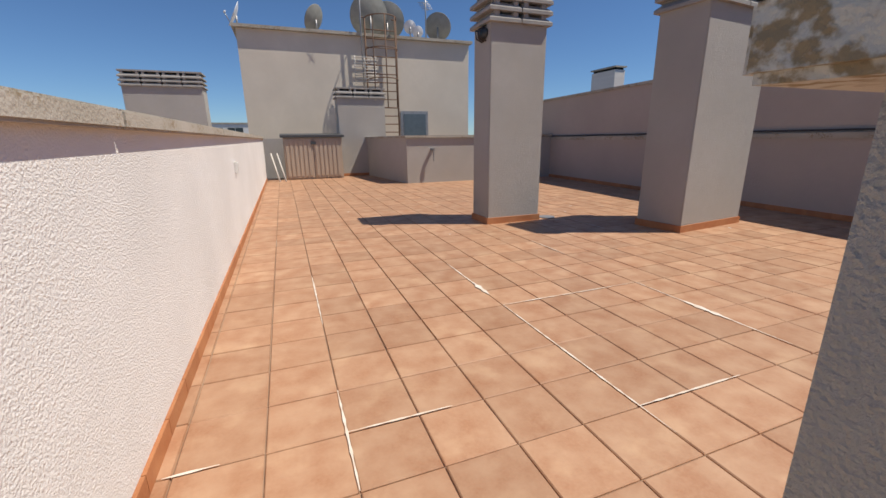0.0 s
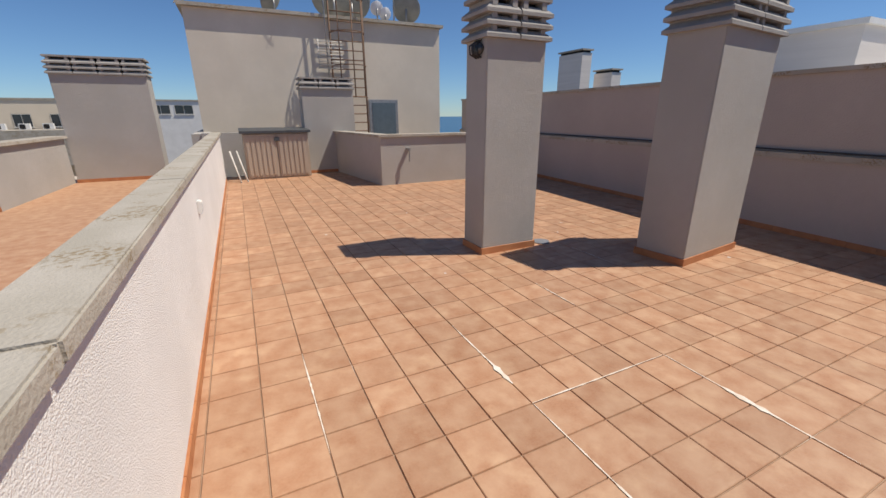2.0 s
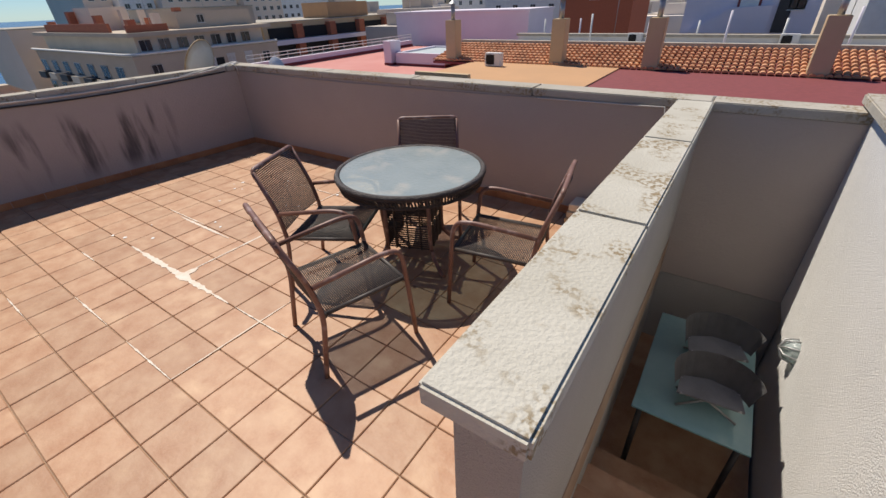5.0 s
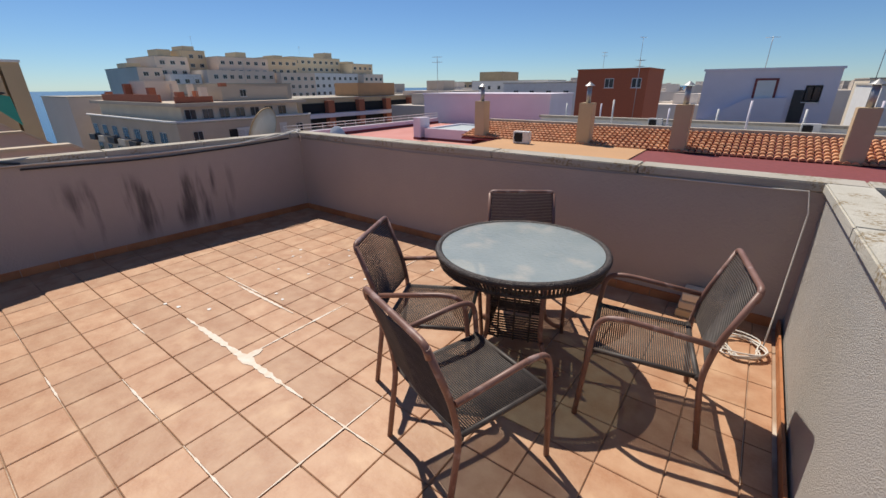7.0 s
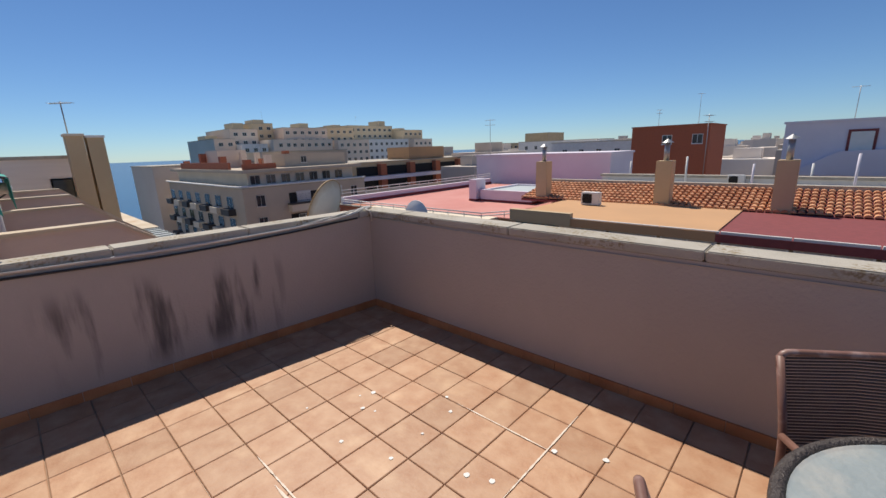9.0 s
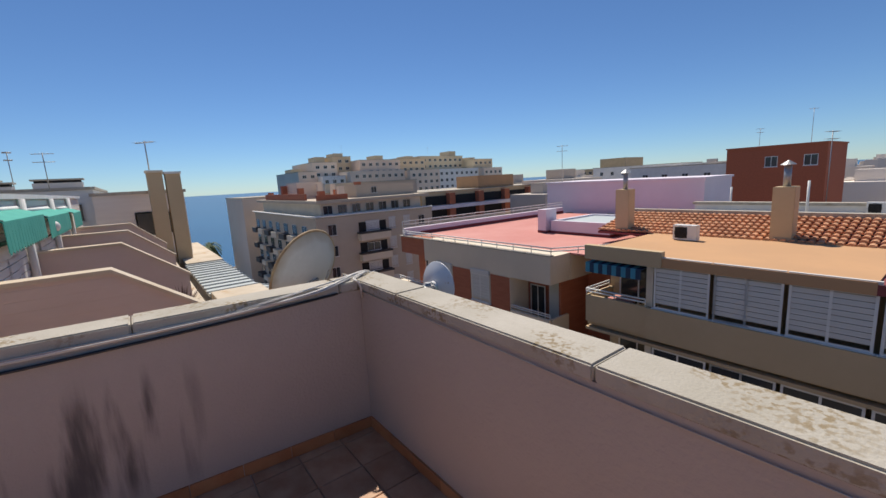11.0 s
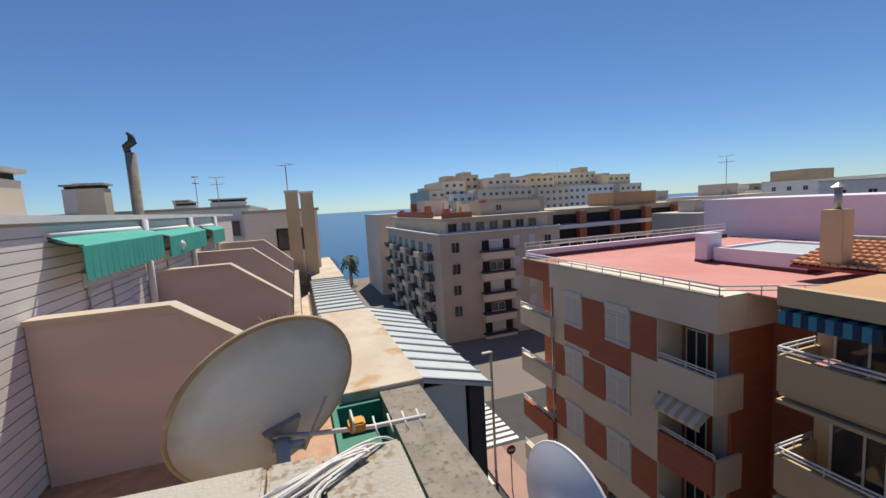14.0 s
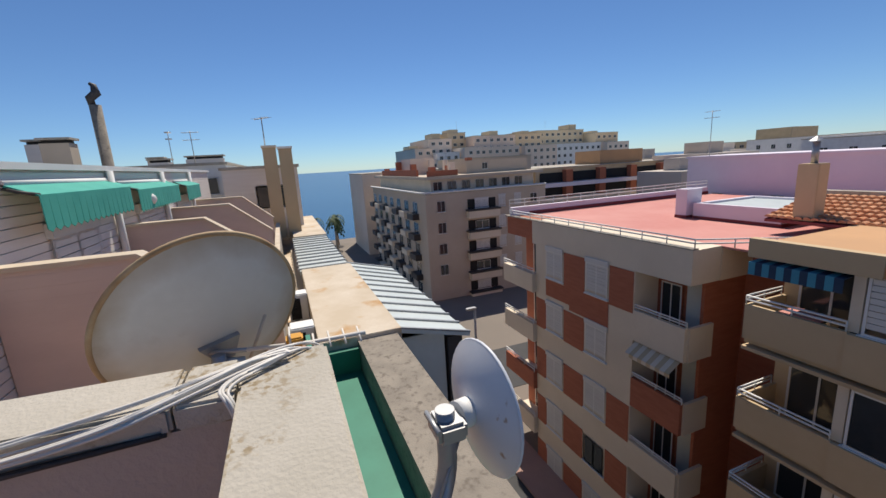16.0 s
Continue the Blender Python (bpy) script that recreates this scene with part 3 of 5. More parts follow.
part("latch", B(0.74, 0.88, -0.03, 0.012, 0.98, 1.06), SHED_LID, shed)
# the enclosing far walls
solid("wall_north", B(-0.6, 2.9, 15.25, 15.5, -0.3, 1.16), STUCCO, "rear parapet in pale stucco", "wall", "structure")
bm = bmesh.new()
prism(bm, [(3.27, 11.35), (RW(11.35) + .02, 11.35), (RW(11.6) + .02, 11.6), (3.5, 11.6), (3.05, 15.3), (2.8, 15.3)], -0.3, 1.12)
solid("wall_light_well", bm, STUCCO, "low stucco wall round a light well", "wall", "structure")
bm = bmesh.new()
prism(bm, [(3.22, 11.30), (RW(11.35), 11.30), (RW(11.6), 11.66), (3.55, 11.66), (3.1, 15.3), (2.75, 15.3)], 1.125, 1.18)
solid("coping_light_well", bm, COPING, "concrete coping on the light well wall", "coping", "structure")
bm = bmesh.new()
box(bm, 3.9, 3.98, 11.24, 11.35, 0.80, 0.86), box(bm, 3.93, 3.95, 11.2, 11.25, 0.55, 0.86)
solid("wall_tap", bm, STEEL, "small metal tap fitting on the wall", "tap")
bm = bmesh.new()
for k in range(2):
    tube(bm, [(0.22 + k * 0.16, 13.4, 0.0), (0.05 + k * .16, 13.9, 0.75)], 0.02, 6)
solid("leaning_poles", bm, CABLE, "pale poles leaning beside the shed", "poles")
# neighbour's terrace beyond the party wall
bm = bmesh.new()
prism(bm, [(LW(-2) - 0.25, -2), (LW(15) - 0.25, 16.2), (-9, 16.2), (-9, -2)], -0.35, -0.004)
solid("floor_neighbour", bm, TILE, "terracotta tiled floor of the neighbouring terrace", "floor", "structure")
bm = bmesh.new()
prism(bm, [(-9, 11.8), (-3.7, 11.8), (-3.6, 15.4), (-3.85, 15.4), (-3.95, 12.05), (-9, 12.05)], -0.004, 1.1)
solid("wall_neighbour", bm, STUCCO, "low stucco wall of the neighbouring terrace", "wall", "structure")
bm = bmesh.new()
prism(bm, [(-9, 11.74), (-3.63, 11.74), (-3.52, 15.4), (-3.92, 15.4), (-4.0, 12.12), (-9, 12.12)], 1.105, 1.165)
solid("coping_neighbour", bm, COPING, "concrete coping of the neighbouring wall", "coping", "structure")
solid("baseboard_neighbour", B(-9, -3.7, 11.786, 11.799, -0.002, 0.08), SKIRT, "terracotta skirting of the neighbouring wall", "skirting", "structure")
solid("wall_neighbour_rear", B(-0.85, -0.42, 15.3, 20, -0.3, 1.14), STUCCO, "low stucco wall by the chimney", "wall", "structure")
solid("wall_neighbour_side", B(-9.3, -9.0, -2, 16.2, -0.3, 1.14), STUCCO_W, "far stucco wall of the neighbouring terrace", "wall", "structure")


# ---- table and chairs ----
def lerp(a, b, t):
    return tuple(x + (y - x) * t for x, y in zip(a, b))


TC = (2.40, -0.35)
tab = thing("garden_table", "round dark wicker table with stained glass top", "table", (*TC, 0), 20)
R = 0.545
bm = bmesh.new()
bmesh.ops.create_cone(bm, cap_ends=True, segments=64, radius1=R - 0.035, radius2=R - 0.035, depth=0.012, matrix=Matrix.Translation((0, 0, 0.732)))
part("glass_top", bm, GLASS_TOP, tab, "rippled grey glass with lime stains")
bm = bmesh.new()
tube(bm, [((R - 0.015) * math.cos(a), (R - 0.015) * math.sin(a), 0.725) for a in np.linspace(0, 2 * math.pi, 65)[:-1]], 0.022, 10, True)
part("rim", bm, WICKER, tab)
bm = bmesh.new()
for i in range(150):
    a = 2 * math.pi * i / 150
    tube(bm, [((R - 0.005) * math.cos(a), (R - 0.005) * math.sin(a), 0.71), ((R - 0.03) * math.cos(a + 0.02), (R - 0.03) * math.sin(a + 0.02), 0.655)], 0.0075, 5)
tube(bm, [((R - 0.03) * math.cos(a), (R - 0.03) * math.sin(a), 0.652) for a in np.linspace(0, 2 * math.pi, 65)[:-1]], 0.012, 8, True)
part("woven_skirt", bm, WICKER, tab)
bm = bmesh.new()
for a in (0, 90):
    m = pose(0, 0, 0, 0, 0, a)
    tube(bm, [m @ Vector((-R + .03, 0, 0.695)), m @ Vector((R - .03, 0, 0.695))], 0.014, 6)
part("brace", bm, FRAME, tab)
S = 0.17
for sx in (-1, 1):
    for sy in (-1, 1):
        pts = [(sx * S, sy * S, 0.69), (sx * S, sy * S, 0.2), (sx * (S + .02), sy * (S + .02), 0.12), (sx * (S + .09), sy * (S + .09), 0.03), (sx * (S + .13), sy * (S + .13), 0.012)]
        part("leg", tube(bmesh.new(), arc(pts, 4, 0.06), 0.016, 8), FRAME, tab)
for k in range(4):
    m = pose(0, 0, 0, 0, 0, 90 * k)
    bm = bmesh.new()
    for i in range(28):
        z = 0.16 + i * 0.0185
        if 10 <= i <= 11 or 19 <= i <= 20:
            continue
        tube(bm, [m @ Vector((-S, -S, z)), m @ Vector((S, -S, z))], 0.0065, 5)
    for x in (-0.1, 0, 0.1):
        tube(bm, [m @ Vector((x, -S - 0.006, 0.15)), m @ Vector((x, -S - 0.006, 0.68))], 0.007, 5)
    tagged(part("woven_panel", bm, WICKER, tab), kind="stuff")


def chair():
    t = thing("garden_chair", "brown metal armchair with dark woven cord seat", "chair", (0, 0, 0), 0, "chairs round the table")
    w, sz = 0.27, 0.425
    fr, bk = 0.26, -0.24
    for s in (-1, 1):
        # front leg and arm in one bent tube
        pts = [(s * w, fr + 0.03, 0.0), (s * w, fr, sz), (s * w, fr - 0.02, 0.62), (s * w, fr - 0.12, 0.645), (s * w, bk - 0.02, 0.60)]
        part("front_leg_and_arm", tube(bmesh.new(), arc(pts, 5, 0.08), 0.0145, 10), FRAME, t)
        pts = [(s * w, bk - 0.06, 0.0), (s * w, bk, sz - 0.02), (s * (w - 0.01), bk - 0.03, 0.6), (s * (w - 0.015), bk - 0.13, 0.885)]
        part("rear_leg", tube(bmesh.new(), arc(pts, 5, 0.08), 0.0145, 10), FRAME, t)
        part("seat_rail", tube(bmesh.new(), [(s * (w - .02), fr - 0.01, sz), (s * (w - .02), bk + 0.01, sz - 0.02)], 0.013, 8), CORD, t)
    part("top_rail", tube(bmesh.new(), arc([(-w + .015, bk - .12, .84), (-w + .015, bk - .133, .898), (w - .015, bk - .133, .898), (w - .015, bk - .12, .84)], 4, 0.04), 0.0145, 10), FRAME, t)
    bm = bmesh.new()
    tube(bm, [(-w, fr - 0.01, sz), (w, fr - 0.01, sz)], 0.013, 8)
    tube(bm, [(-w, bk + 0.01, sz - 0.02), (w, bk + 0.01, sz - 0.02)], 0.013, 8)
    part("seat_frame", bm, CORD, t)
    bm = bmesh.new()
    n = 46
    for i in range(n):
        y = fr - 0.02 + (bk + 0.02 - fr) * i / (n - 1)
        z = sz - 0.02 * i / (n - 1) + 0.008
        tube(bm, [(-w + .015, y, z), (0, y, z - 0.012), (w - .015, y, z)], 0.0042, 5)
    tagged(part("woven_seat", bm, CORD, t), kind="stuff")
    bm = bmesh.new()
    n = 36
    for i in range(n):
        k = i / (n - 1)
        z = 0.47 + 0.405 * k
        y = bk - 0.012 - 0.115 * k ** 1.2
        tube(bm, [(-w + .015, y, z), (0, y - 0.018, z), (w - .015, y, z)], 0.0045, 5)
    tagged(part("woven_back", bm, CORD, t), kind="stuff")
    return t


CH = [((2.19, 0.58), 160), ((2.75, 0.13), 115), ((1.60, -0.28), -78), ((2.57, -0.77), 33)]
first = chair()
(cx, cy), ca = CH[0]
first.matrix_world = pose(cx, cy, 0, 0, 0, ca)
for (cx, cy), ca in CH[1:]:
    copy_thing(first, pose(cx, cy, 0, 0, 0, ca))

# boxes and cable by the street wall
for k in range(3):
    solid("storage_box", B(1.22 + 0.012 * k, 1.56 - 0.01 * k, -1.64, -1.43 - 0.008 * k, k * 0.068, k * 0.068 + 0.064, bevel=0.006), (OCHRE, OLDTOP, CREAM)[k], "small pale box stacked by the wall", "box", group="boxes by the wall")
bm = bmesh.new()
for k in range(7):
    a0 = random.random() * 6
    tube(bm, [(1.12 + 0.12 * math.cos(a) + 0.03 * math.sin(3 * a + a0), -1.2 + 0.15 * math.sin(a) + .02 * math.cos(2 * a + a0), 0.012 + k * 0.006 + 0.008 * math.sin(2 * a + a0)) for a in np.linspace(0, 2 * math.pi, 25)[:-1]], 0.005, 6, True)
tube(bm, [(1.0, -1.25, 0.03), (0.98, -1.4, 0.2), (0.97, -1.5, 0.6), (0.96, -1.6, 0.9), (0.99, -1.63, 1.04), (1.2, -1.65, 1.03), (2.0, -1.655, 1.02)], 0.005, 6)
solid("cable_coil", bm, CABLE, "coiled white cable hanging from the parapet", "cable")

# small fittings on the terrace
drain = thing("floor_drain", "round grey floor drain cover", "drain", (3.73, 5.98, 0.004))
bm = bmesh.new()
bmesh.ops.create_cone(bm, cap_ends=True, segments=24, radius1=0.11, radius2=0.11, depth=0.008, matrix=Matrix.Translation((0, 0, 0.004)))
part("cover", bm, STEEL, drain)
plate = thing("socket_box", "small white socket box on the party wall", "socket", (LW(6.3), 6.3, 0.80))
part("box", B(-0.002, 0.035, -0.05, 0.05, -0.06, 0.06, bevel=0.006), WHITE, plate)
part("lid", B(0.035, 0.045, -0.04, 0.04, -0.02, 0.05), WHITE, plate)
aw = thing("folded_awning", "folded awning arm with green cloth at the wall end", "awning", (RW(1.4) + 0.2, 1.46, 1.72))
part("arm", tube(bmesh.new(), [(0, 0, 0.05), (0.02, -0.16, 0.0), (0.02, -0.36, -0.06), (0.02, -0.2, -0.1)], 0.03, 8), CABLE_D, aw)
part("cloth", prism(bmesh.new(), [(-0.05, 0.02), (-0.40, -0.08), (-0.42, -0.34), (-0.3, -0.2), (-0.2, -0.22), (-0.06, -0.08)], 0.0, 0.05, "x"), GREEN_AWN, aw)
part("roller", tube(bmesh.new(), [(-0.02, 0.0, 0.07), (0.25, 0.0, 0.07)], 0.045, 10), CABLE_D, aw)
dd = roof_dish((RW(6.6) + 0.35, 6.6, 2.1), 0.24, 250, 70, "grey satellite dish behind the taller wall", pole=0.25)
wl = thing("bulkhead_lamp", "round caged bulkhead lamp on the stairwell wall", "lamp", (-0.21, -0.81, -0.14))
bm = bmesh.new()
bmesh.ops.create_uvsphere(bm, u_segments=16, v_segments=10, radius=0.075, matrix=Matrix.Translation((0.07, 0, 0)) @ Matrix.Diagonal((0.9, 1, 1, 1)))
part("glass", bm, GLASS_TOP, wl)
part("base", tube(bmesh.new(), [(0, 0, 0), (0.05, 0, 0)], 0.085, 16), STEEL, wl)
for k in range(4):
    m = Matrix.Rotation(k * math.pi / 4, 4, "X")
    part("guard_bar", tube(bmesh.new(), [m @ Vector((0.05, -0.085, 0)), m @ Vector((0.13, -0.06, 0)), m @ Vector((0.15, 0, 0)), m @ Vector((0.13, 0.06, 0)), m @ Vector((0.05, 0.085, 0))], 0.006, 6), STEEL, wl)
# things stored on the stair landing
gt = thing("glass_table", "low table with pale green glass top on the landing", "table", (0.30, -0.72, -1.08))
GT = mat("green_glass", (0.20, 0.34, 0.34), 0.12, (0.26, 0.40, 0.40), 3)
part("glass_top", B(-0.33, 0.30, -0.50, 0.56, 0.62, 0.632, bevel=0.004), GT, gt)
for sx in (-0.28, 0.25):
    for sy in (-0.45, 0.5):
        part("leg", tube(bmesh.new(), [(sx, sy, 0), (sx, sy, 0.62)], 0.018, 8), CABLE_D, gt)
CANVAS = mat("grey_canvas", (0.15, 0.145, 0.15), 0.9, (0.20, 0.195, 0.2), 8)
def camp_chair(at, rz):
    t = thing("camping_chair", "dark grey folding canvas chair stored on the table", "chair", at, rz, "stored camping chairs")
    n = 12
    bm = bmesh.new()
    rows = []
    for i in range(n + 1):
        a = math.pi * i / n
        rows.append([bm.verts.new((0.24 * math.cos(a) * (1 + 0.1 * j), -0.20 * math.sin(a) * (1 + 0.15 * j), 0.17 + 0.10 * j - 0.06 * math.sin(a) * (1 - j / 2))) for j in range(3)])
    for i in range(n):
        for j in range(2):
            bm.faces.new((rows[i][j], rows[i + 1][j], rows[i + 1][j + 1], rows[i][j + 1]))
    bmesh.ops.solidify(bm, geom=list(bm.faces), thickness=0.012)
    part("canvas_back", bm, CANVAS, t)
    part("seat", prism(bmesh.new(), [(0.22, 0.05), (-0.22, 0.05), (-0.2, -0.14), (0, -0.19), (0.2, -0.14)], 0.14, 0.155), CANVAS, t)
    for s in (-1, 1):
        part("cross_leg", tube(bmesh.new(), [(s * 0.2, 0.05, 0.012), (-s * 0.2, -0.12, 0.15)], 0.010, 6), STEEL, t)
        part("cross_leg", tube(bmesh.new(), [(s * 0.2, -0.14, 0.012), (-s * 0.2, 0.05, 0.15)], 0.010, 6), STEEL, t)
    return t
for cy, ca in ((-0.80, 15), (-0.36, 6)):
    camp_chair((0.22, cy, -0.448), ca).scale = (0.8, 0.8, 0.8)

# ---- windows for facades ----
WIN = {}
def window_at(parent, kind, at, rz, w, h, name="window"):
    """A framed window standing 3 cm proud of a wall that faces -y before the turn."""
    key = (kind, round(w, 2), round(h, 2))
    if key not in WIN:
        f = bmesh.new()
        t = 0.06
        xs, zs = (0, t, w / 2 - t / 2, w / 2 + t / 2, w - t, w), (0, t, h - t, h)
        net = {(i, j): f.verts.new((x, -0.05, z)) for i, x in enumerate(xs) for j, z in enumerate(zs)}
        for i in range(5):
            for j in range(3):
                if not (j == 1 and i in (1, 3)):
                    f.faces.new((net[i, j], net[i + 1, j], net[i + 1, j + 1], net[i, j + 1]))
        bmesh.ops.solidify(f, geom=list(f.faces), thickness=0.08)
        for v in f.verts:
            v.co.y = 0.03 if abs(v.co.y + 0.05) > 0.02 else -0.05
        sill = box(bmesh.new(), -0.06, w + 0.06, -0.10, 0.02, -0.05, -0.002)
        p = bmesh.new()
        if kind == "blind":
            cut = h * 0.12
            n = max(4, int((h - cut) / 0.14))
            for i in range(n):
                box(p, t, w - t, -0.035, 0.0, cut + (h - cut) * i / n, cut + (h - cut) * (i + 0.9) / n)
            box(p, -0.03, w + 0.03, -0.09, 0, h, h + 0.22)
        else:
            box(p, t, w - t, -0.02, 0.0, t, h - t)
        WIN[key] = (mesh_of("window", f, WHITE), mesh_of("pane", p, BLIND if kind == "blind" else GLASS), mesh_of("sill", sill, WHITE))
    o = new(name, WIN[key][0])
    o.parent = parent
    o.matrix_local = pose(*at, 0, 0, rz)
    q = new("blind" if kind == "blind" else "pane", WIN[key][1])
    q.parent = o
    if "door" not in name:
        new("sill", WIN[key][2]).parent = o
    if kind == "blind":
        q["kind"] = "stuff"
    return o


def rail(parent, a, b, z, h=0.35, name="railing", m=None):
    bm = bmesh.new()
    (ax, ay), (bx, by) = a, b
    for k in (h, h * 0.55):
        tube(bm, [(ax, ay, z + k), (bx, by, z + k)], 0.028, 6)
    n = max(2, int(math.hypot(bx - ax, by - ay) / 1.0))
    for i in range(n + 1):
        t = i / n
        tube(bm, [(ax + (bx - ax) * t, ay + (by - ay) * t, z), (ax + (bx - ax) * t, ay + (by - ay) * t, z + h)], 0.02, 6)
    return part(name, bm, m or WHITE, parent, "white metal railing")


# ---- brick and cream flats across the street ----
YF = -14.2
flats = thing("apartment_block", "cream and red-brick apartment block with loggias and red flat roof", "building", (0, 0, 0))
part("body", B(14.9, 26.75, -31, YF - 1.3, ST, -1.78), BRICK, flats)
part("side_wall", B(12.62, 14.9, -31, -17.2, ST, -1.8), BRICK, flats)
part("front_wall", B(17.1, 23.8, YF - 1.3, YF, ST, -2.93), CREAM, flats)
part("pier", B(14.9, 15.02, YF - 1.3, YF - 0.9, ST, -2.93), BRICK, flats)
part("fascia", B(14.75, 24.1, YF - 1.35, YF + 0.02, -2.92, -1.69), CREAM, flats)
part("fascia", B(24.1, 26.9, YF - 1.35, YF - 0.1, -2.75, -1.69), BRICK, flats)
part("side_fascia", B(14.72, 14.88, -17.2, YF - 1.36, -2.92, -1.72), CREAM, flats)
part("roof", B(12.7, 26.5, -31, YF - 1.36, -1.77, -1.70), REDROOF, flats, "red waterproofed flat roof")
part("roof_kerb", B(14.75, 26.9, YF - 0.22, YF + 0.05, -1.687, -1.63), COPING, flats)
part("roof_kerb", B(26.5, 26.8, -31, YF - 0.22, -1.7, -1.2), LILAC, flats)
part("roof_kerb_trim", B(26.44, 26.497, -31, -15.6, -1.69, -1.5), REDTRIM, flats)
rail(flats, (14.8, YF - 0.1), (26.6, YF - 0.1), -1.63, 0.3)
rail(flats, (14.8, YF - 0.1), (12.9, -17.3), -1.63, 0.3)
rail(flats, (26.6, YF - 0.1), (26.6, -31), -1.2, 0.45)
for k in range(5):
    z = -4.52 - 2.92 * k        # sill of the storey's windows
    top = z + 1.46
    for x, kd in ((21.5, "blind"), (18.5, "blind" if k != 3 else "glass")):
        window_at(flats, kd, (x + 1.34, YF, z), 180, 1.34, 1.46)
    # brick between and beside the windows, storey by storey
    part("brick_panel", B(19.95, 21.42, YF, YF + 0.025, z - 0.12, top + 0.1), BRICK, flats)
    if k == 0:
        part("brick_panel", B(19.95, 22.9, YF, YF + 0.022, z - 1.0, z - 0.125), BRICK, flats)
        part("brick_panel", B(18.45, 21.0, YF, YF + 0.028, z - 1.25, z - 0.06), BRICK, flats)
    else:
        part("brick_panel", B(22.9, 23.78, YF, YF + 0.025, z - 0.1, top + 0.1), BRICK, flats)
    if k != 1:
        part("brick_panel", B(17.15, 18.42, YF, YF + 0.025, z - 0.15, top + 0.1), BRICK, flats)
    # loggia near the corner: brick back wall, pale side room, boxed parapet
    part("brick_panel", B(16.0, 17.095, YF - 1.298, YF - 1.25, z - 0.9, top + 0.3), BRICK, flats)
    lg = part("balcony", B(14.85, 17.1, YF - 0.12, YF + 0.03, z - 1.25, z + 0.02), BRICK if k == 1 else CREAM, flats)
    part("balcony_side", B(14.78, 14.9, YF - 1.3, YF - 0.12, z - 1.25, z + 0.02), CREAM, lg)
    part("balcony_floor", B(14.9, 17.1, YF - 1.3, YF - 0.12, z - 1.25, z - 1.05), CREAM, lg)
    part("grey_screen", B(14.95, 15.75, YF - 1.2, YF - 1.15, z - 1.0, top + 0.3), CANOPY, lg)
    rail(flats, (14.85, YF - 0.05), (17.1, YF - 0.05), z + 0.02, 0.22)
    window_at(flats, "glass", (16.9, YF - 1.24, z - 1.0), 180, 0.9, 2.1, "balcony_door")
    # balconies at the far corner
    bx = part("balcony", B(23.8, 26.9, YF - 0.12, YF + 0.25, z - 1.1, z - 0.05), BRICK if k == 2 else CREAM, flats)
    part("balcony_floor", B(23.8, 26.8, YF - 1.3, YF - 0.12, z - 1.1, z - 0.95), CREAM, bx)
    rail(flats, (23.8, YF + 0.2), (26.9, YF + 0.2), z - 0.05, 0.30)
    window_at(flats, "glass", (25.9, YF - 1.3, z - 0.9), 180, 1.2, 2.1, "balcony_door")
awn = thing("striped_awning", "cream striped awning over a dark loggia", "awning", (15.0, YF - 0.06, -5.80))
for i in range(10):
    bm = bmesh.new()
    prism(bm, [(0, 0), (0.55, -0.35), (0.55, -0.5), (0.53, -0.5), (0.53, -0.34), (0, -0.02)], i * 0.2, i * 0.2 + 0.2, "x")
    part("stripe", bm, CREAM if i % 2 else OCHRE, awn)
# lilac stair boxes on the red roof
for (a, b, c, d, z1) in ((15.6, 19.4, -24.5, -20.2, -0.95), (19.6, 20.2, -21.0, -20.0, -0.3)):
    t = thing("roof_box", "lilac rendered box on the red roof with dark red base", "roof structure", (0, 0, -1.7))
    bm = bmesh.new()
    for q in ((a, b, c, c + .2), (a, b, d - .2, d), (a, a + .2, c + .2, d - .2), (b - .2, b, c + .2, d - .2)):
        box(bm, *q, 0.0, z1 + 1.7)
    part("wall", bm, LILAC, t)
    part("base_band", B(a - .02, b + .02, c - .02, d + .02, 0.0, 0.14), REDTRIM, t)
    part("cover", B(a + .2, b - .2, c + .2, d - .2, 0.3, z1 + 1.6), CANOPY, t)

# ---- tiled house across the street ----
house = thing("tiled_house", "ochre house with clay tile roof and glazed balconies", "building", (0, 0, 0))
part("body", B(-30, 12.6, -30, -15.2, ST, -1.35), OCHRE, house)
part("roof_terrace", B(5.2, 12.62, -18.7, YF + 0.7, -1.35, -1.05), ORANGE, house, "orange coping strip")
part("roof_terrace", B(-30, 5.2, -18.7, YF + 0.7, -1.35, -1.10), REDTRIM, house, "dark red roof strip")
part("top_wall", B(-30, 15.2, -21.9, -21.5, -1.4, -0.28), COPING, house)
part("cornice", B(9.9, 12.62, YF + 0.5, YF + 0.75, -1.36, -0.85), OCHRE, house)
verts, faces = [], []
z0, z1, ya, yb = -1.12, -0.48, -18.6, -21.5
rows, cols = 8, 150
for r in range(rows):
    for c in range(cols):
        x = 15.2 - c * 0.245 + (random.random() - 0.5) * 0.02
        t0, t1 = r / rows, (r + 1.12) / rows
        base = len(verts)
        for t, lift, rad in ((t0, 0.075, 0.115), (t1, 0.0, 0.095)):
            for k in range(6):
                a = math.pi * k / 5
                verts.append((x + rad * math.cos(a), ya + (yb - ya) * t, z0 + (z1 - z0) * t + lift + rad * 0.8 * math.sin(a)))
        for k in range(5):
            faces.append((base + k, base + k + 1, base + 7 + k, base + 6 + k))
        faces.append(tuple(base + k for k in range(6)))
me = bpy.data.meshes.new("roof_tiles")
me.from_pydata(verts, [], faces)
me.materials.append(ROOFTILE)
rt = new("roof_tiles", me)
rt.parent = house
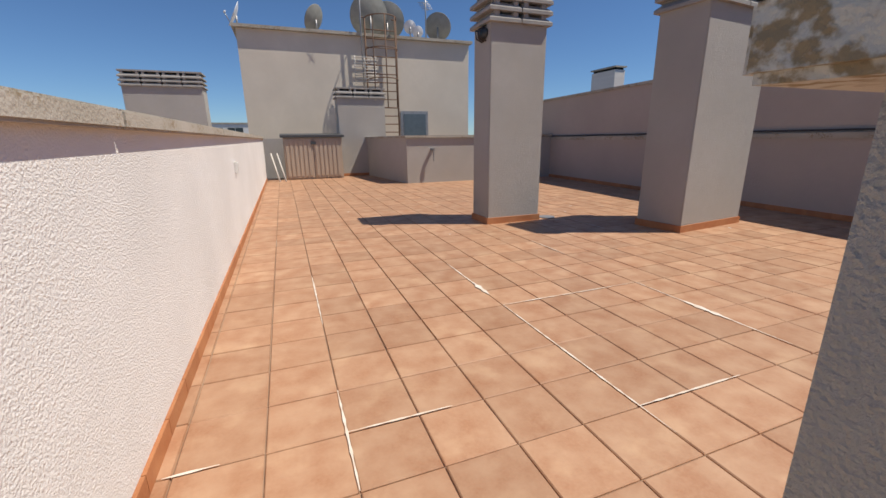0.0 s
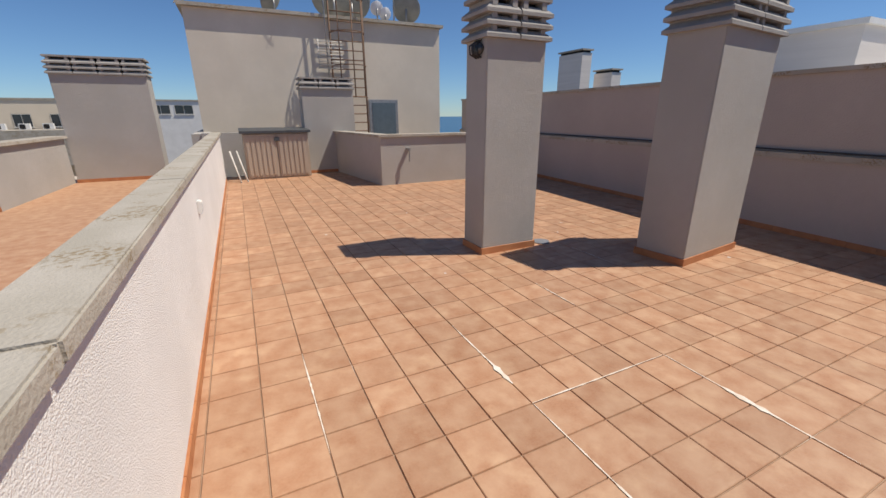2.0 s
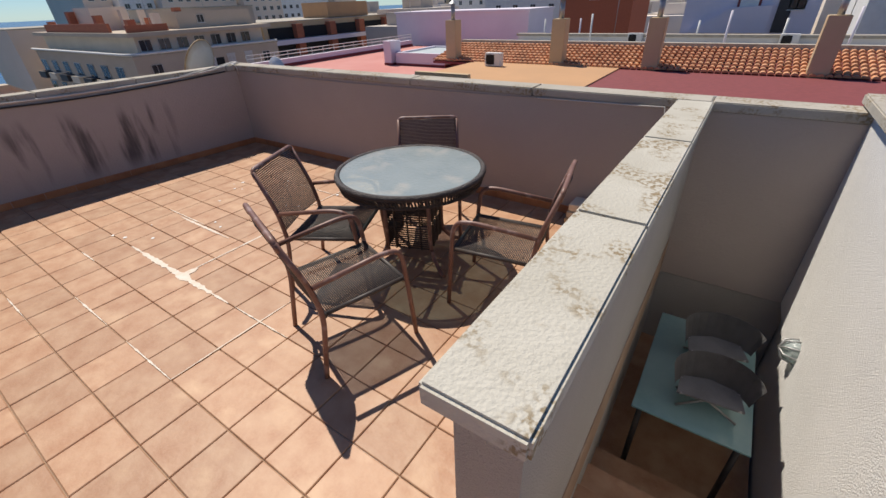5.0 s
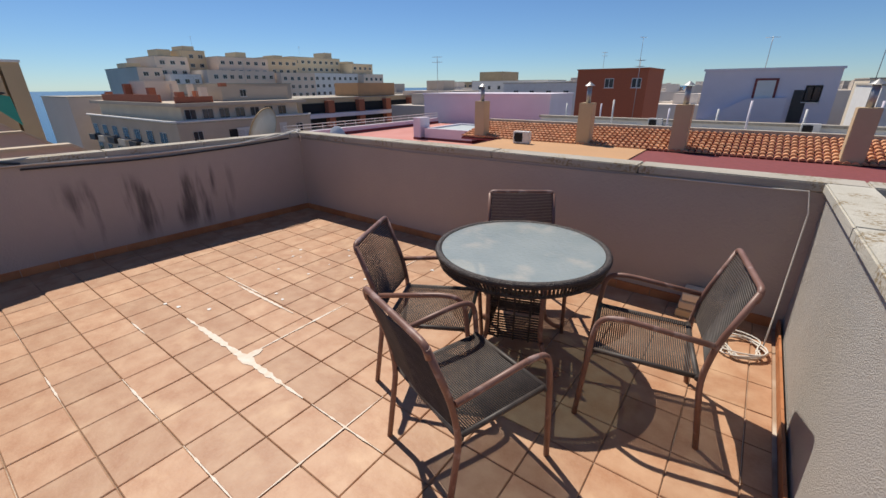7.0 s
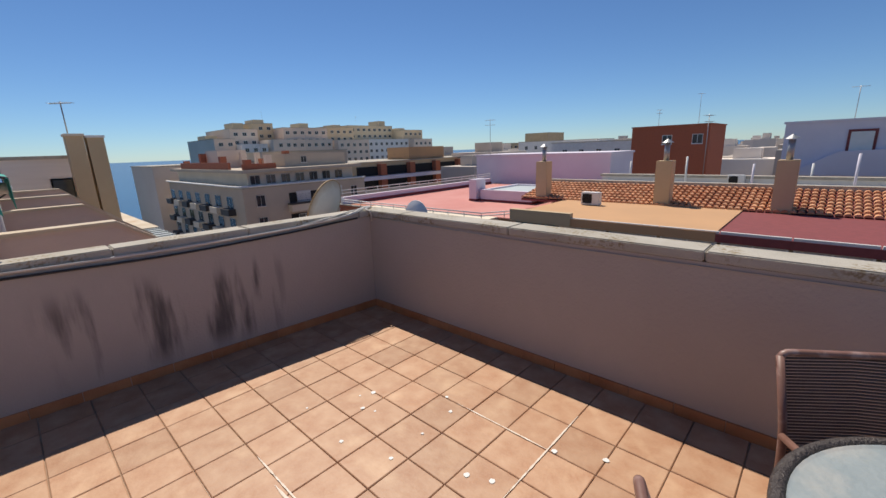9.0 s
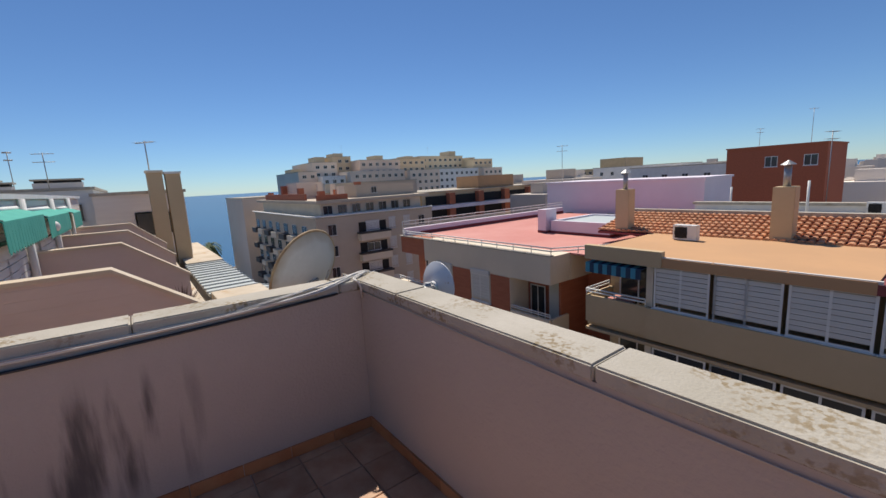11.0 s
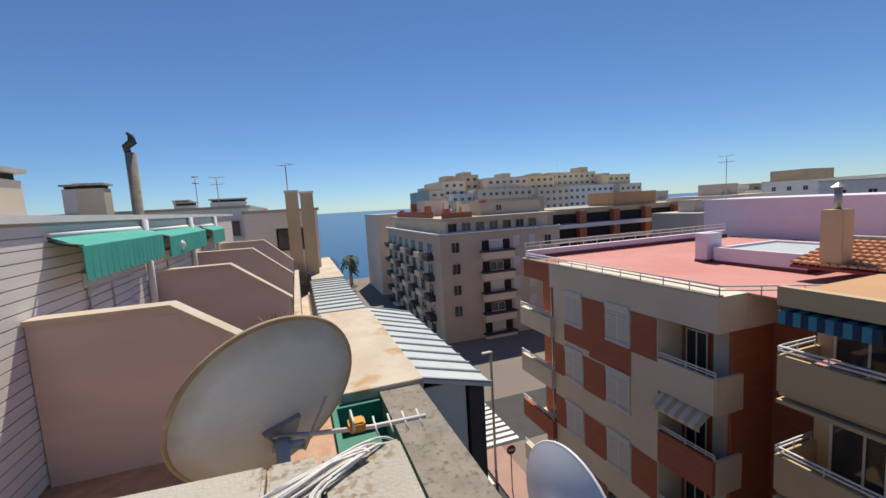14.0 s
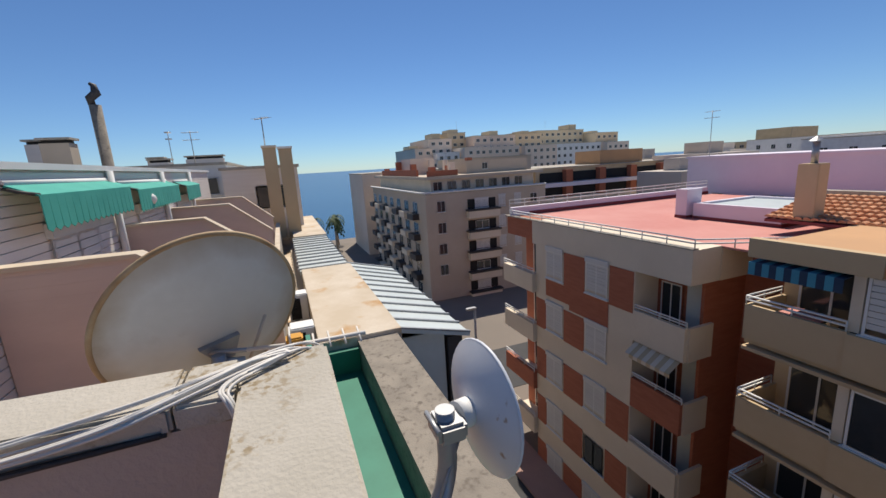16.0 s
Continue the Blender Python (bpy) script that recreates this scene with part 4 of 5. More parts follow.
tagged(rt, "rows of curved orange clay tiles", kind="stuff")
bm = bmesh.new()
prism(bm, [(ya, z0), (yb, z1), (yb, z1 - 0.1), (ya, z0 - 0.1)], -22, 15.3, "x")
part("roof_deck", bm, REDTRIM, house)
for cx in (14.15, 8.2, 4.05, -1.6, -7.4):
    t = thing("house_chimney", "ochre chimney with small metal cowl on the tiled roof", "chimney", (cx, -19, -1.15), 0, "chimneys of the tiled house")
    part("shaft", B(-0.32, 0.32, -0.3, 0.3, 0, 2.02, bevel=0.02), OCHRE, t)
    part("flue", tube(bmesh.new(), [(0, 0, 2.0), (0, 0, 2.75)], 0.11, 10), STEEL, t)
    bm = bmesh.new()
    bmesh.ops.create_cone(bm, cap_ends=True, segments=14, radius1=0.24, radius2=0.02, depth=0.16, matrix=Matrix.Translation((0, 0, 2.86)))
    part("cowl", bm, STEEL, t)


def aircon(at, rz=0):
    t = thing("air_conditioner", "white outdoor air conditioning unit", "air conditioner", at, rz, "air conditioners")
    part("case", B(0, 0.85, 0, 0.32, 0.02, 0.6, bevel=0.02), WHITE, t)
    bm = bmesh.new()
    for k in range(5):
        rr = 0.05 + k * 0.045
        tube(bm, [(0.3 + rr * math.cos(a), -0.012, 0.31 + rr * math.sin(a)) for a in np.linspace(0, 2 * math.pi, 21)[:-1]], 0.008, 4, True)
    part("fan_grille", bm, CABLE_D, t)
    part("fan", B(0.08, 0.52, -0.004, 0.002, 0.1, 0.52), DARK, t)
    return t


aircon((11.2, -17.2, -1.05), 180)
# balconies of the house, storey by storey
for k in range(5):
    z = -2.74 - k * 2.85
    bal = part("balcony", B(10.35, 12.6, -13.62, -13.5, z - 1.0, z), OCHRE, house)
    part("balcony_floor", B(-30, 12.6, -15.2, -13.62, z - 1.15, z - 0.9), OCHRE, bal)
    part("balcony_side", B(12.5, 12.62, -15.2, -13.62, z - 1.0, z), OCHRE, bal)
    part("long_front", B(-30, 10.35, -13.6, -13.45, z - 1.05, z - 0.02), OCHRE, bal)
    part("pier", B(10.2, 10.42, -15.2, -13.62, z, z + 1.6), CREAM, house)
    rail(house, (10.4, -13.55), (12.6, -13.55), z, 0.24)
    rail(house, (12.6, -13.55), (12.6, -15.1), z, 0.24)
    for i in range(9):
        x = 8.55 - i * 1.7
        window_at(house, "blind" if k == 0 else "glass", (x + 1.6, -13.62, z), 180, 1.6, 1.5, "glazing")
    window_at(house, "glass", (12.2, -15.19, z - 0.85), 180, 1.5, 2.1, "balcony_door")
    part("lintel", B(-30, 12.6, -15.2, -13.5, z + 1.52, z + 1.62), OCHRE, house) if k else None
awn = thing("blue_awning", "blue and dark striped awning over the top balcony", "awning", (10.5, -15.1, -1.38))
for i in range(12):
    bm = bmesh.new()
    prism(bm, [(0, 0), (1.72, -0.1), (1.72, -0.45), (1.69, -0.45), (1.69, -0.13), (0, -0.03)], i * 0.17, i * 0.17 + 0.17, "x")
    part("stripe", bm, BLUE_AWN if i % 2 else NAVY_AWN, awn)
tbl = thing("balcony_table", "small table with red checked cloth on the balcony", "table", (11.6, -14.4, -3.62))
part("top", B(-0.45, 0.45, -0.35, 0.35, 0.70, 0.74), REDROOF, tbl)
for sx in (-0.38, 0.38):
    for sy in (-0.28, 0.28):
        part("leg", B(sx - .02, sx + .02, sy - .02, sy + .02, 0.0, 0.70), WHITE, tbl)

# ---- lilac and orange buildings beyond ----
def block(name, label, x0, x1, y0, y1, z1, m, wins=(), kind_=BRICK, top=COPING):
    t = thing(name, label, "building", (0, 0, 0))
    part("wall", B(x0, x1, y0, y1, ST, z1), m, t)
    part("roof", B(x0 - 0.1, x1 + 0.1, y0 - 0.1, y1 + 0.1, z1 + 0.002, z1 + 0.15), top, t)
    for face, us, zs, w, h, kd in wins:
        for u in us:
            for z in zs:
                if face == "+y":
                    window_at(t, kd, (u + w, y1, z), 180, w, h)
                elif face == "-x":
                    window_at(t, kd, (x0, u + w, z), -90, w, h)
                elif face == "-y":
                    window_at(t, kd, (u, y0, z), 0, w, h)
    return t


block("lilac_building", "long lilac rendered building wall", 15.6, 29, -37, -32, 0.85, LILAC, [("+y", (22, 26), (-2.6,), 0.9, 0.9, "glass")], top=LILAC)
lil = block("lilac_stair_house", "pale lilac stair house with red-framed door", -2.4, 5.6, -44, -38, 2.55, LILAC, [("+y", (-1.6,), (0.4,), 0.9, 1.1, "glass")], top=LILAC)
part("door", B(0.9, 2.3, -38.0, -37.94, 0.4, 2.0), REDTRIM, lil)
part("door_leaf", B(1.05, 2.15, -37.94, -37.92, 0.4, 1.85), WHITE, lil)
part("barred_gate", B(-0.9, -0.1, -38.0, -37.95, -1.0, 1.2), CABLE_D, lil)
part("buttress", prism(bmesh.new(), [(0.2, -1.0), (5.2, -1.0), (2.6, 0.6), (0.2, 0.7)], -38.0, -37.5, "y"), LILAC, lil)
block("orange_building", "orange-red rendered roof building", 14.3, 23.6, -70, -60, 3.5, mat("orange_red_render", (0.42, 0.12, 0.06), 0.9), [("+y", (15, 18.5), (1.2,), 1.2, 1.2, "glass")], top=BRICK)
block("white_building", "white flat-roofed building in the distance", -22, -6, -62, -48, 1.4, WHITE, [("+y", (-20, -17, -14, -11), (-1.8,), 1.2, 1.3, "glass")])
block("white_building", "white flat-roofed building in the distance", 30, 52, -105, -90, 2.0, WHITE, [("+y", (32, 36, 40, 44, 48), (-0.8,), 1.2, 1.3, "glass")])
block("pale_building", "low pale building in the distance", -16, -8, -82, -70, 2.0, CREAM)
block("white_building", "white houses far down the street", 60, 90, -150, -135, 3.0, WHITE, [("+y", range(62, 88, 4), (0.2, -2.8), 1.2, 1.3, "glass")])
far = block("sand_block", "long low ochre apartment block with dark windows", 140, 158, -312, -200, 3.4, OCHRE, [("-x", range(-308, -204, 6), (0.6, -2.4), 3.2, 1.4, "glass")])
part("tower", B(139, 156, -268, -246, 3.4, 9.6), OCHRE, far)
posts = random.Random(4)
for i in range(9):
    x = 13 - i * 2.4 + posts.random()
    t = thing("vent_pipe", "pale rooftop vent pipe", "pipe", (x, -30 + posts.random() * 4, -1.0), 0, "rooftop vent pipes")
    part("pipe", tube(bmesh.new(), [(0, 0, -0.4), (0, 0, 1.0 + posts.random() * 1.0)], 0.055, 8), LILAC if i % 2 else WHITE, t)
part("roof", B(-30, 15.2, -31.9, -21.9, -1.5, -1.0), COPING, thing("roof_terrace_behind", "flat grey roof terraces behind the tiled roof", "roof"))
block("grey_parapet", "low pale roof parapet", -28, 15, -29.4, -29.0, -0.62, WHITE)
aircon((7.3, -28.6, -1.0), 180)
aircon((-0.5, -28.6, -1.0), 180)
antenna((27.5, -32.3, 0.9), 3.4, 20)
antenna((16.5, -64, 3.6), 4.0, 50, yagi=1)
antenna((-4.2, -39, 0), 6.5, 30)
antenna((2.0, -44, 2.6), 2.6, 10, yagi=1)

# ---- far crane ----
crane = thing("tower_crane", "distant white lattice tower crane", "crane", (-62, -190, ST))
for sx in (-0.8, 0.8):
    for sy in (-0.8, 0.8):
        part("chord", tube(bmesh.new(), [(sx, sy, 0), (sx, sy, 34)], 0.14, 5), STEEL, crane)
part("jib", tube(bmesh.new(), [(-6, 0, 31), (14, 6, 36)], 0.35, 5), STEEL, crane)
bm = bmesh.new()
for i in range(16):
    tube(bm, [(-0.8, -0.8, i * 2.1), (0.8, 0.8, i * 2.1 + 2)], 0.09, 4)
part("bracing", bm, STEEL, crane)

# ---- round-cornered block down the street ----
RX = 53.5
rnd = block("corner_apartment_block", "taupe apartment block with rounded corner and balconies", RX, 84, -36, -18.3, -2.15, TAUPE,
            [("-x", (-20.9, -34.6), [-4.4 - 2.75 * k for k in range(4)], 1.15, 1.4, "glass"), ("-x", (-29.6, -32.0), [-4.4 - 2.75 * k for k in range(4)], 1.05, 1.4, "blind")])
part("penthouse", B(RX + 1.4, 83, -35, -19.6, -2.0, -0.35), CREAM, rnd)
part("penthouse_roof", B(RX + 0.5, 84, -36, -18.8, -0.34, 0.05), TAUPE, rnd)
part("roof_rim", tube(bmesh.new(), [(RX - 0.1, -36, -1.9), (RX - 0.1, -19.2, -1.9), (RX + 0.5, -18.2, -1.9), (RX + 2, -18.0, -1.9), (84, -18.0, -1.9)], 0.13, 6), WHITE, rnd)
for i in range(7):
    window_at(rnd, "glass", (RX + 1.4, -19.9 - i * 2.0, -1.8), -90, 1.3, 1.15)
for k in range(5):
    z = -4.6 - 2.75 * k
    bal = part("balcony", B(RX - 0.9, RX, -28.3, -23.8, z - 0.9, z), CREAM, rnd)
    part("handrail", B(RX - 0.98, RX - 0.02, -28.4, -23.7, z + 0.005, z + 0.22), CABLE_D, bal)
    # black box on the wall, painted in place of a balcony's deep shade
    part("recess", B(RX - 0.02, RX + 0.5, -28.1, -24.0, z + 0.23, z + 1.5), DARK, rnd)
    window_at(rnd, "glass" if k % 2 else "blind", (RX - 0.06, -25.0, z + 0.25), -90, 2.0, 1.15)
    for i in range(7):
        b2 = part("balcony", B(RX + 3 + i * 4.1, RX + 5.6 + i * 4.1, -18.3, -17.4, z - 0.9, z - 0.1), CREAM if i % 2 else CABLE_D, rnd)
        window_at(rnd, "glass", (RX + 5.4 + i * 4.1, -18.28, z - 0.2), 180, 2.0, 1.6)
part("stair_tower", B(RX + 3.4, RX + 9, -35.2, -25.7, 0.06, 1.8), TAUPE, rnd)
window_at(rnd, "glass", (RX + 3.4, -28.0, 0.55), -90, 0.9, 0.9)
part("roof_wall", B(RX + 1.2, RX + 1.5, -23.38, -19.2, 0.06, 0.75), BRICK, rnd)
part("roof_wall", B(RX + 6, RX + 26, -19.6, -19.3, 0.06, 0.95), BRICK, rnd)
part("roof_hut", B(RX + 14, RX + 19, -25, -21, 0.06, 2.6), PEACH, rnd)
for i in range(14):
    t = thing("roof_chimney", "small terracotta roof chimney", "chimney", (RX + 3 + i * 2.0, -20.5 - (i % 4) * 3.6, 0.05), 0, "chimneys on the corner block")
    part("shaft", B(-0.4, 0.4, -0.4, 0.4, 0, 1.2 + (i % 3) * 0.5), PEACH if i % 2 else BRICK, t)
mid = block("taupe_block", "plain taupe block behind the corner building", 75, 92, -48, -35, 2.2, TAUPE)
ter = block("terrace_block", "terracotta and ochre flats with long dark terraces", 75, 95, -95, -49, -0.6, OCHRE)
for k in range(3):
    z = -3.4 - 2.9 * k
    part("terrace_slab", B(73.4, 75, -95, -49, z - 0.9, z - 0.1), CREAM if k else LILAC, ter)
    # black sheet painting the shade at the back of each terrace
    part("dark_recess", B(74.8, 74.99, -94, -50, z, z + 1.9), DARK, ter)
    for i in range(5):
        part("pier", B(73.6, 74.9, -57 - i * 8.5, -55.4 - i * 8.5, z - 0.05, z + 2.4), BRICK, ter)
part("roof_box", B(76, 84, -78, -66, -0.4, 2.4), ORANGE, ter)
block("end_block", "narrow sandy apartment block near the sea", 88, 104, -40, -17.2, 0.4, PEACH, [("-x", (-38, -34, -30, -26, -22.5), [-2.4 - 2.9 * k for k in range(4)], 1.4, 1.4, "glass")])
steps = ((-51, -58, 7.6, PEACH), (-58, -68, 11.2, PEACH), (-68, -76, 13.6, SAND), (-76, -95, 11.6, PEACH), (-95, -111, 12.2, SAND), (-111, -137, 13.4, SAND), (-137, -150, 11.2, SAND), (-150, -161, 7.0, PEACH))
for i, (a, b, z, m) in enumerate(steps):
    t = block("terraced_tower_block", "stepped sandy-yellow holiday flats with small windows", 157 + (i % 3) * 4, 185, b, a, z, m,
              [("-x", [b + 1.0 + j * 3.1 for j in range(int((a - b) / 3.1))], [z - 2.4 - 2.9 * k for k in range(5)], 1.5, 1.2, "glass")])
    tagged(t, group="holiday flats")
    part("front_step", B(150 + (i % 2) * 3, 157 + (i % 3) * 4, b + 0.3, a - 0.3, ST, z - 4.5 - (i % 3)), WHITE if i in (1, 5) else PEACH, t)
    for j in range(int((a - b) / 3.1)):
        for k in range(3):
            window_at(t, "glass", (150 + (i % 2) * 3, b + 2.6 + j * 3.0, z - 7.2 - (i % 3) - 2.9 * k), -90, 1.4, 1.3)
    part("roof_hut", B(168, 176, b + 2, b + 6, z + 0.16, z + 1.6 + (i % 2)), SAND, t)
antenna((160, -112, 14), 3.0, 0)

# ---- houses beyond the neighbour's terrace ----
t = block("white_villa", "white flat-roofed house beyond the terrace", -34, -26.5, 60, 70, 2.6, WHITE)
part("lean_pipe", tube(bmesh.new(), [(-28.5, 58.5, 4.4), (-25.5, 58, 0.5)], 0.35, 8), LILAC, t)
block("white_villa", "white house with rooftop plant beyond the terrace", -21.5, -13, 60, 72, 3.3, CREAM, [("-y", (-20, -17), (0.6,), 1.5, 1.3, "glass")])
block("white_villa", "white house beside the sea", -11, -2.5, 58, 68, 3.2, WHITE, [("-y", (-10, -7.8, -5.6), (1.8,), 1.8, 1.0, "glass")])
for i in range(4):
    aircon((-20.5 + i * 1.8, 57, 0.4))
part("roof", B(-22, -12, 55, 59.5, -3, 0.4), COPING, thing("low_roof", "grey low roof with air conditioners", "roof"))

# ---- neighbour terraces towards the sea ----
TF = -1.3
pent = thing("penthouse_row", "row of penthouses with pale plank siding", "building", (0, 0, 0))
part("wall", prism(bmesh.new(), [(7.2, 1.3), (29, 1.3), (29, 9), (7.8, 9)], -2, 1.9), CLADDING, pent)
part("roof", B(7.85, 29.2, 1.2, 9.1, 1.903, 2.0), WHITE, pent)
bm = bmesh.new()
for i in range(22):
    box(bm, 7.45, 29, 1.262, 1.299, -1.25 + i * 0.142, -1.25 + i * 0.142 + 0.128)
sd = part("siding", bm, CLADDING, pent)
tagged(sd, kind="stuff")
for x in (16.0, 20.0, 24.0):
    part("downpipe", tube(bmesh.new(), [(x, 1.18, 1.9), (x, 1.18, -1.3)], 0.07, 8), WHITE, pent)
for x in (13.3, 17.4, 21.5):
    window_at(pent, "blind", (x + 0.0, 1.26, -1.0), 0, 1.7, 1.9, "shutter")
part("floor", B(6.95, 12.95, -2.08, 1.3, -1.6, TF), TILE, pent, "terracotta terrace floor")
part("floor", B(12.953, 29, -1.55, 1.3, -1.6, TF), TILE, pent, "terracotta terrace floor")
for x, yk, zt in ((11.75, -0.23, 0.715), (16.3, -0.30, 0.70), (20.3, -0.42, 0.74), (24.3, -0.5, 0.76)):
    w = thing("party_wall", "pink rendered party wall with sloping end and coping", "wall", (x, 0, 0), 0, "sloping party walls")
    part("wall", prism(bmesh.new(), [(1.25, TF), (1.25, zt), (yk, zt), (-1.55, zt - 0.92), (-1.55, TF)], 0, 0.2, "x"), PINKWALL, w)
    bm = bmesh.new()
    n = int((zt - TF) / 0.15)
    for i in range(n):
        za, zb = TF + i * 0.15, TF + i * 0.15 + 0.1485
        end = max(-1.55, min(yk, yk - (zt - zb) * (1.55 + yk) / 0.92))
        prism(bm, [(-0.009, za), (-0.001, za), (-0.001, zb), (-0.004, zb)], end + 0.01, 1.24, "y")
    tagged(part("lap_boards", bm, PINKWALL, w), "thin pink lap boards", kind="stuff")
    part("coping", prism(bmesh.new(), [(1.25, zt + .002), (yk, zt + .002), (-1.59, zt - 0.96), (-1.59, zt - 0.90), (yk, zt + .06), (1.25, zt + .06)], -0.05, 0.25, "x"), OLDTOP, w)
for x0, x1, z in ((12.5, 16.1, 1.66), (16.5, 20.6, 1.58), (21.6, 24.2, 1.52)):
    a = thing("green_awning", "faded green awning with scalloped valance", "awning", (x0, 1.25, z), 0, "green awnings")
    w = x1 - x0
    part("cloth", prism(bmesh.new(), [(0, 0.06), (-0.36, -0.10), (-0.36, -0.12), (0, 0.03)], 0, w, "x"), GREEN_AWN, a)
    for i in range(int(w / 0.22)):
        part("valance", prism(bmesh.new(), [(i * .22, -.115), (i * .22 + .218, -.115), (i * .22 + .21, -.55), (i * .22 + .11, -.60), (i * .22 + .01, -.55)], -0.365, -0.355, "y"), GREEN_AWN, a)
    part("arm", tube(bmesh.new(), [(0.05, 0, 0), (-0.1, -0.2, -0.05), (0.05, -0.35, -0.1)], 0.025, 6), CABLE_D, a)
    part("roller", tube(bmesh.new(), [(0, 0, 0.06), (w, 0, 0.06)], 0.05, 8), WHITE, a)
gl = thing("globe_lamp", "white globe wall lamp on a dark bracket", "lamp", (17.5, 1.2, 1.1))
bm = bmesh.new()
bmesh.ops.create_uvsphere(bm, u_segments=20, v_segments=12, radius=0.14, matrix=Matrix.Translation((0, -0.25, 0.12)))
for f in bm.faces:
    f.smooth = True
part("globe", bm, WHITE, gl)
part("bracket", tube(bmesh.new(), [(0, 0.08, -0.1), (0, -0.1, -0.12), (0, -0.25, -0.02)], 0.02, 6), CABLE_D, gl)
for y0, zz in ((-1.85, 2.92), (-2.55, 2.85)):
    t = thing("twin_chimney", "tall ochre chimney with pale cap", "chimney", (27, y0, -1.5), 0, "twin chimneys")
    part("shaft", B(0, 0.8, 0, 0.6, 0, zz + 1.4), OCHRE, t)
    part("cap", B(-0.06, 0.86, -0.04, 0.64, zz + 1.4, zz + 1.5), WHITE if y0 < -2 else CREAM, t)
antenna((27.3, -1.4, 2.95), 1.3, 40, yagi=1)
t = thing("cowl_chimney", "slender round chimney with curled metal cowl", "chimney", (31, 6.0, 2.0))
part("pipe", tube(bmesh.new(), [(0, 0, -18), (0, 0, 3.35)], 0.25, 14), OLDCONC, t)
part("cowl", tube(bmesh.new(), [(0, 0.1, 3.35), (0, 0.15, 3.65), (0, -0.15, 3.9), (0, -0.1, 4.25), (0, 0.05, 4.35)], [0.16, 0.2, 0.22, 0.14, 0.07], 8), CABLE_D, t)
r2 = random.Random(8)
for x, y, w, z in ((30, 7, 1.1, 3.7), (33, 8.6, 1.3, 3.9), (38, 4.8, 1.2, 2.9), (42, 6, 1.0, 3.2), (40, 1.8, 2.4, 3.1), (16.2, 5.6, 0.9, 3.5), (16.5, 4.0, 0.8, 3.0), (18.5, 8.4, 1.2, 3.9), (23, 26, 2.4, 5.9), (25, 25, 1.7, 4.6)):
    t = thing("rooftop_chimney", "pale brick chimney with flat cap on the neighbouring roofs", "chimney", (x, y, 1.0 if x < 20 else ST), 0, "neighbouring chimneys")
    z -= 0.0 if x < 20 else ST - 1.0
    part("shaft", B(0, 0.9, 0, w, 0, z - 1.15), CLADDING if w > 1.1 else TAUPE, t)
    part("cap", B(-0.08, 0.98, -0.08, w + 0.08, z - 1.0, z - 0.9), COPING, t)
    # black block paints the shade under the cap
    part("cap_gap", B(0.08, 0.82, 0.08, w - 0.08, z - 1.16, z - 0.99), DARK, t)
block("plank_house", "pale plank-clad rooftop house", 16, 24, 8.0, 10.2, 3.9, CLADDING, top=WHITE)
block("white_flats", "low white flats towards the sea", 33, 50, 1, 26, 2.3, WHITE, [("-x", (1.5, 4, 8, 12), (0.6,), 1.5, 1.0, "glass")])
block("grey_penthouse", "grey roof house with balcony rails by the sea", 29.5, 46, -2.8, 0.9, 1.9, CLADDING, [("-x", (-2.2,), (-0.2,), 1.6, 1.2, "glass")])
# tops of the lower facade strip
low = thing("lower_facade", "neighbouring facade strip with stained cream top", "building", (0, 0, 0))
part("wall", B(-0.75, 36, -3.8, -2.085, ST, -2.1), TAUPE, low)
part("green_channel", B(-0.75, 12.95, -2.98, -2.085, -2.1, -2.04), GREEN, low, "green waterproofed gutter")
part("green_upstand", B(6.95, 12.95, -2.16, -2.085, -2.04, -1.2), GREEN, low)
part("gutter_end", B(12.8, 12.95, -2.98, -2.17, -2.04, -1.6), GREEN, low)
part("parapet", B(-0.75, 12.95, -3.75, -2.99, -2.1, -1.5), OLDCONC, low)
part("stained_top", B(12.95, 19.2, -3.85, -2.3, -2.1, -1.42, bevel=0.01), OLDTOP, low)
part("stained_top", B(26.5, 36, -3.85, -2.3, -2.1, -1.42), OLDTOP, low)
part("canopy_strip", B(19.2, 26.5, -3.8, -2.25, -1.6, -1.48), CANOPY, low)
for i in range(12):
    part("canopy_rib", B(19.4 + i * 0.6, 19.47 + i * 0.6, -3.82, -2.2, -1.48, -1.43), STEEL, low)
part("string_wall", B(13.0, 36, -1.74, -1.56, -2.3, -0.85), OLDTOP, low)
part("ledge_floor", B(12.96, 36, -2.30, -1.745, ST, -2.2), OLDTOP, low)
can = thing("glazed_bay", "projecting bay with pale ribbed sheet roof", "bay", (0, 0, 0))
part("roof", prism(bmesh.new(), [(-3.86, -1.66), (-5.55, -2.1), (-5.55, -2.18), (-3.86, -1.75)], 13.5, 20.4, "x"), CANOPY, can)
for i in range(12):
    part("rib", prism(bmesh.new(), [(-3.86, -1.62), (-5.57, -2.06), (-5.57, -2.1), (-3.86, -1.66)], 13.5 + i * 0.62, 13.56 + i * 0.62, "x"), STEEL, can)
part("side_sheet", B(13.7, 13.75, -5.0, -3.86, -4.6, -2.0), CANOPY, can)
part("post", B(13.6, 13.8, -5.4, -5.05, -4.8, -2.15), CABLE_D, can)
part("bay_wall", B(13.8, 20.2, -5.35, -3.85, -15.0, -2.2), GLASS, can)

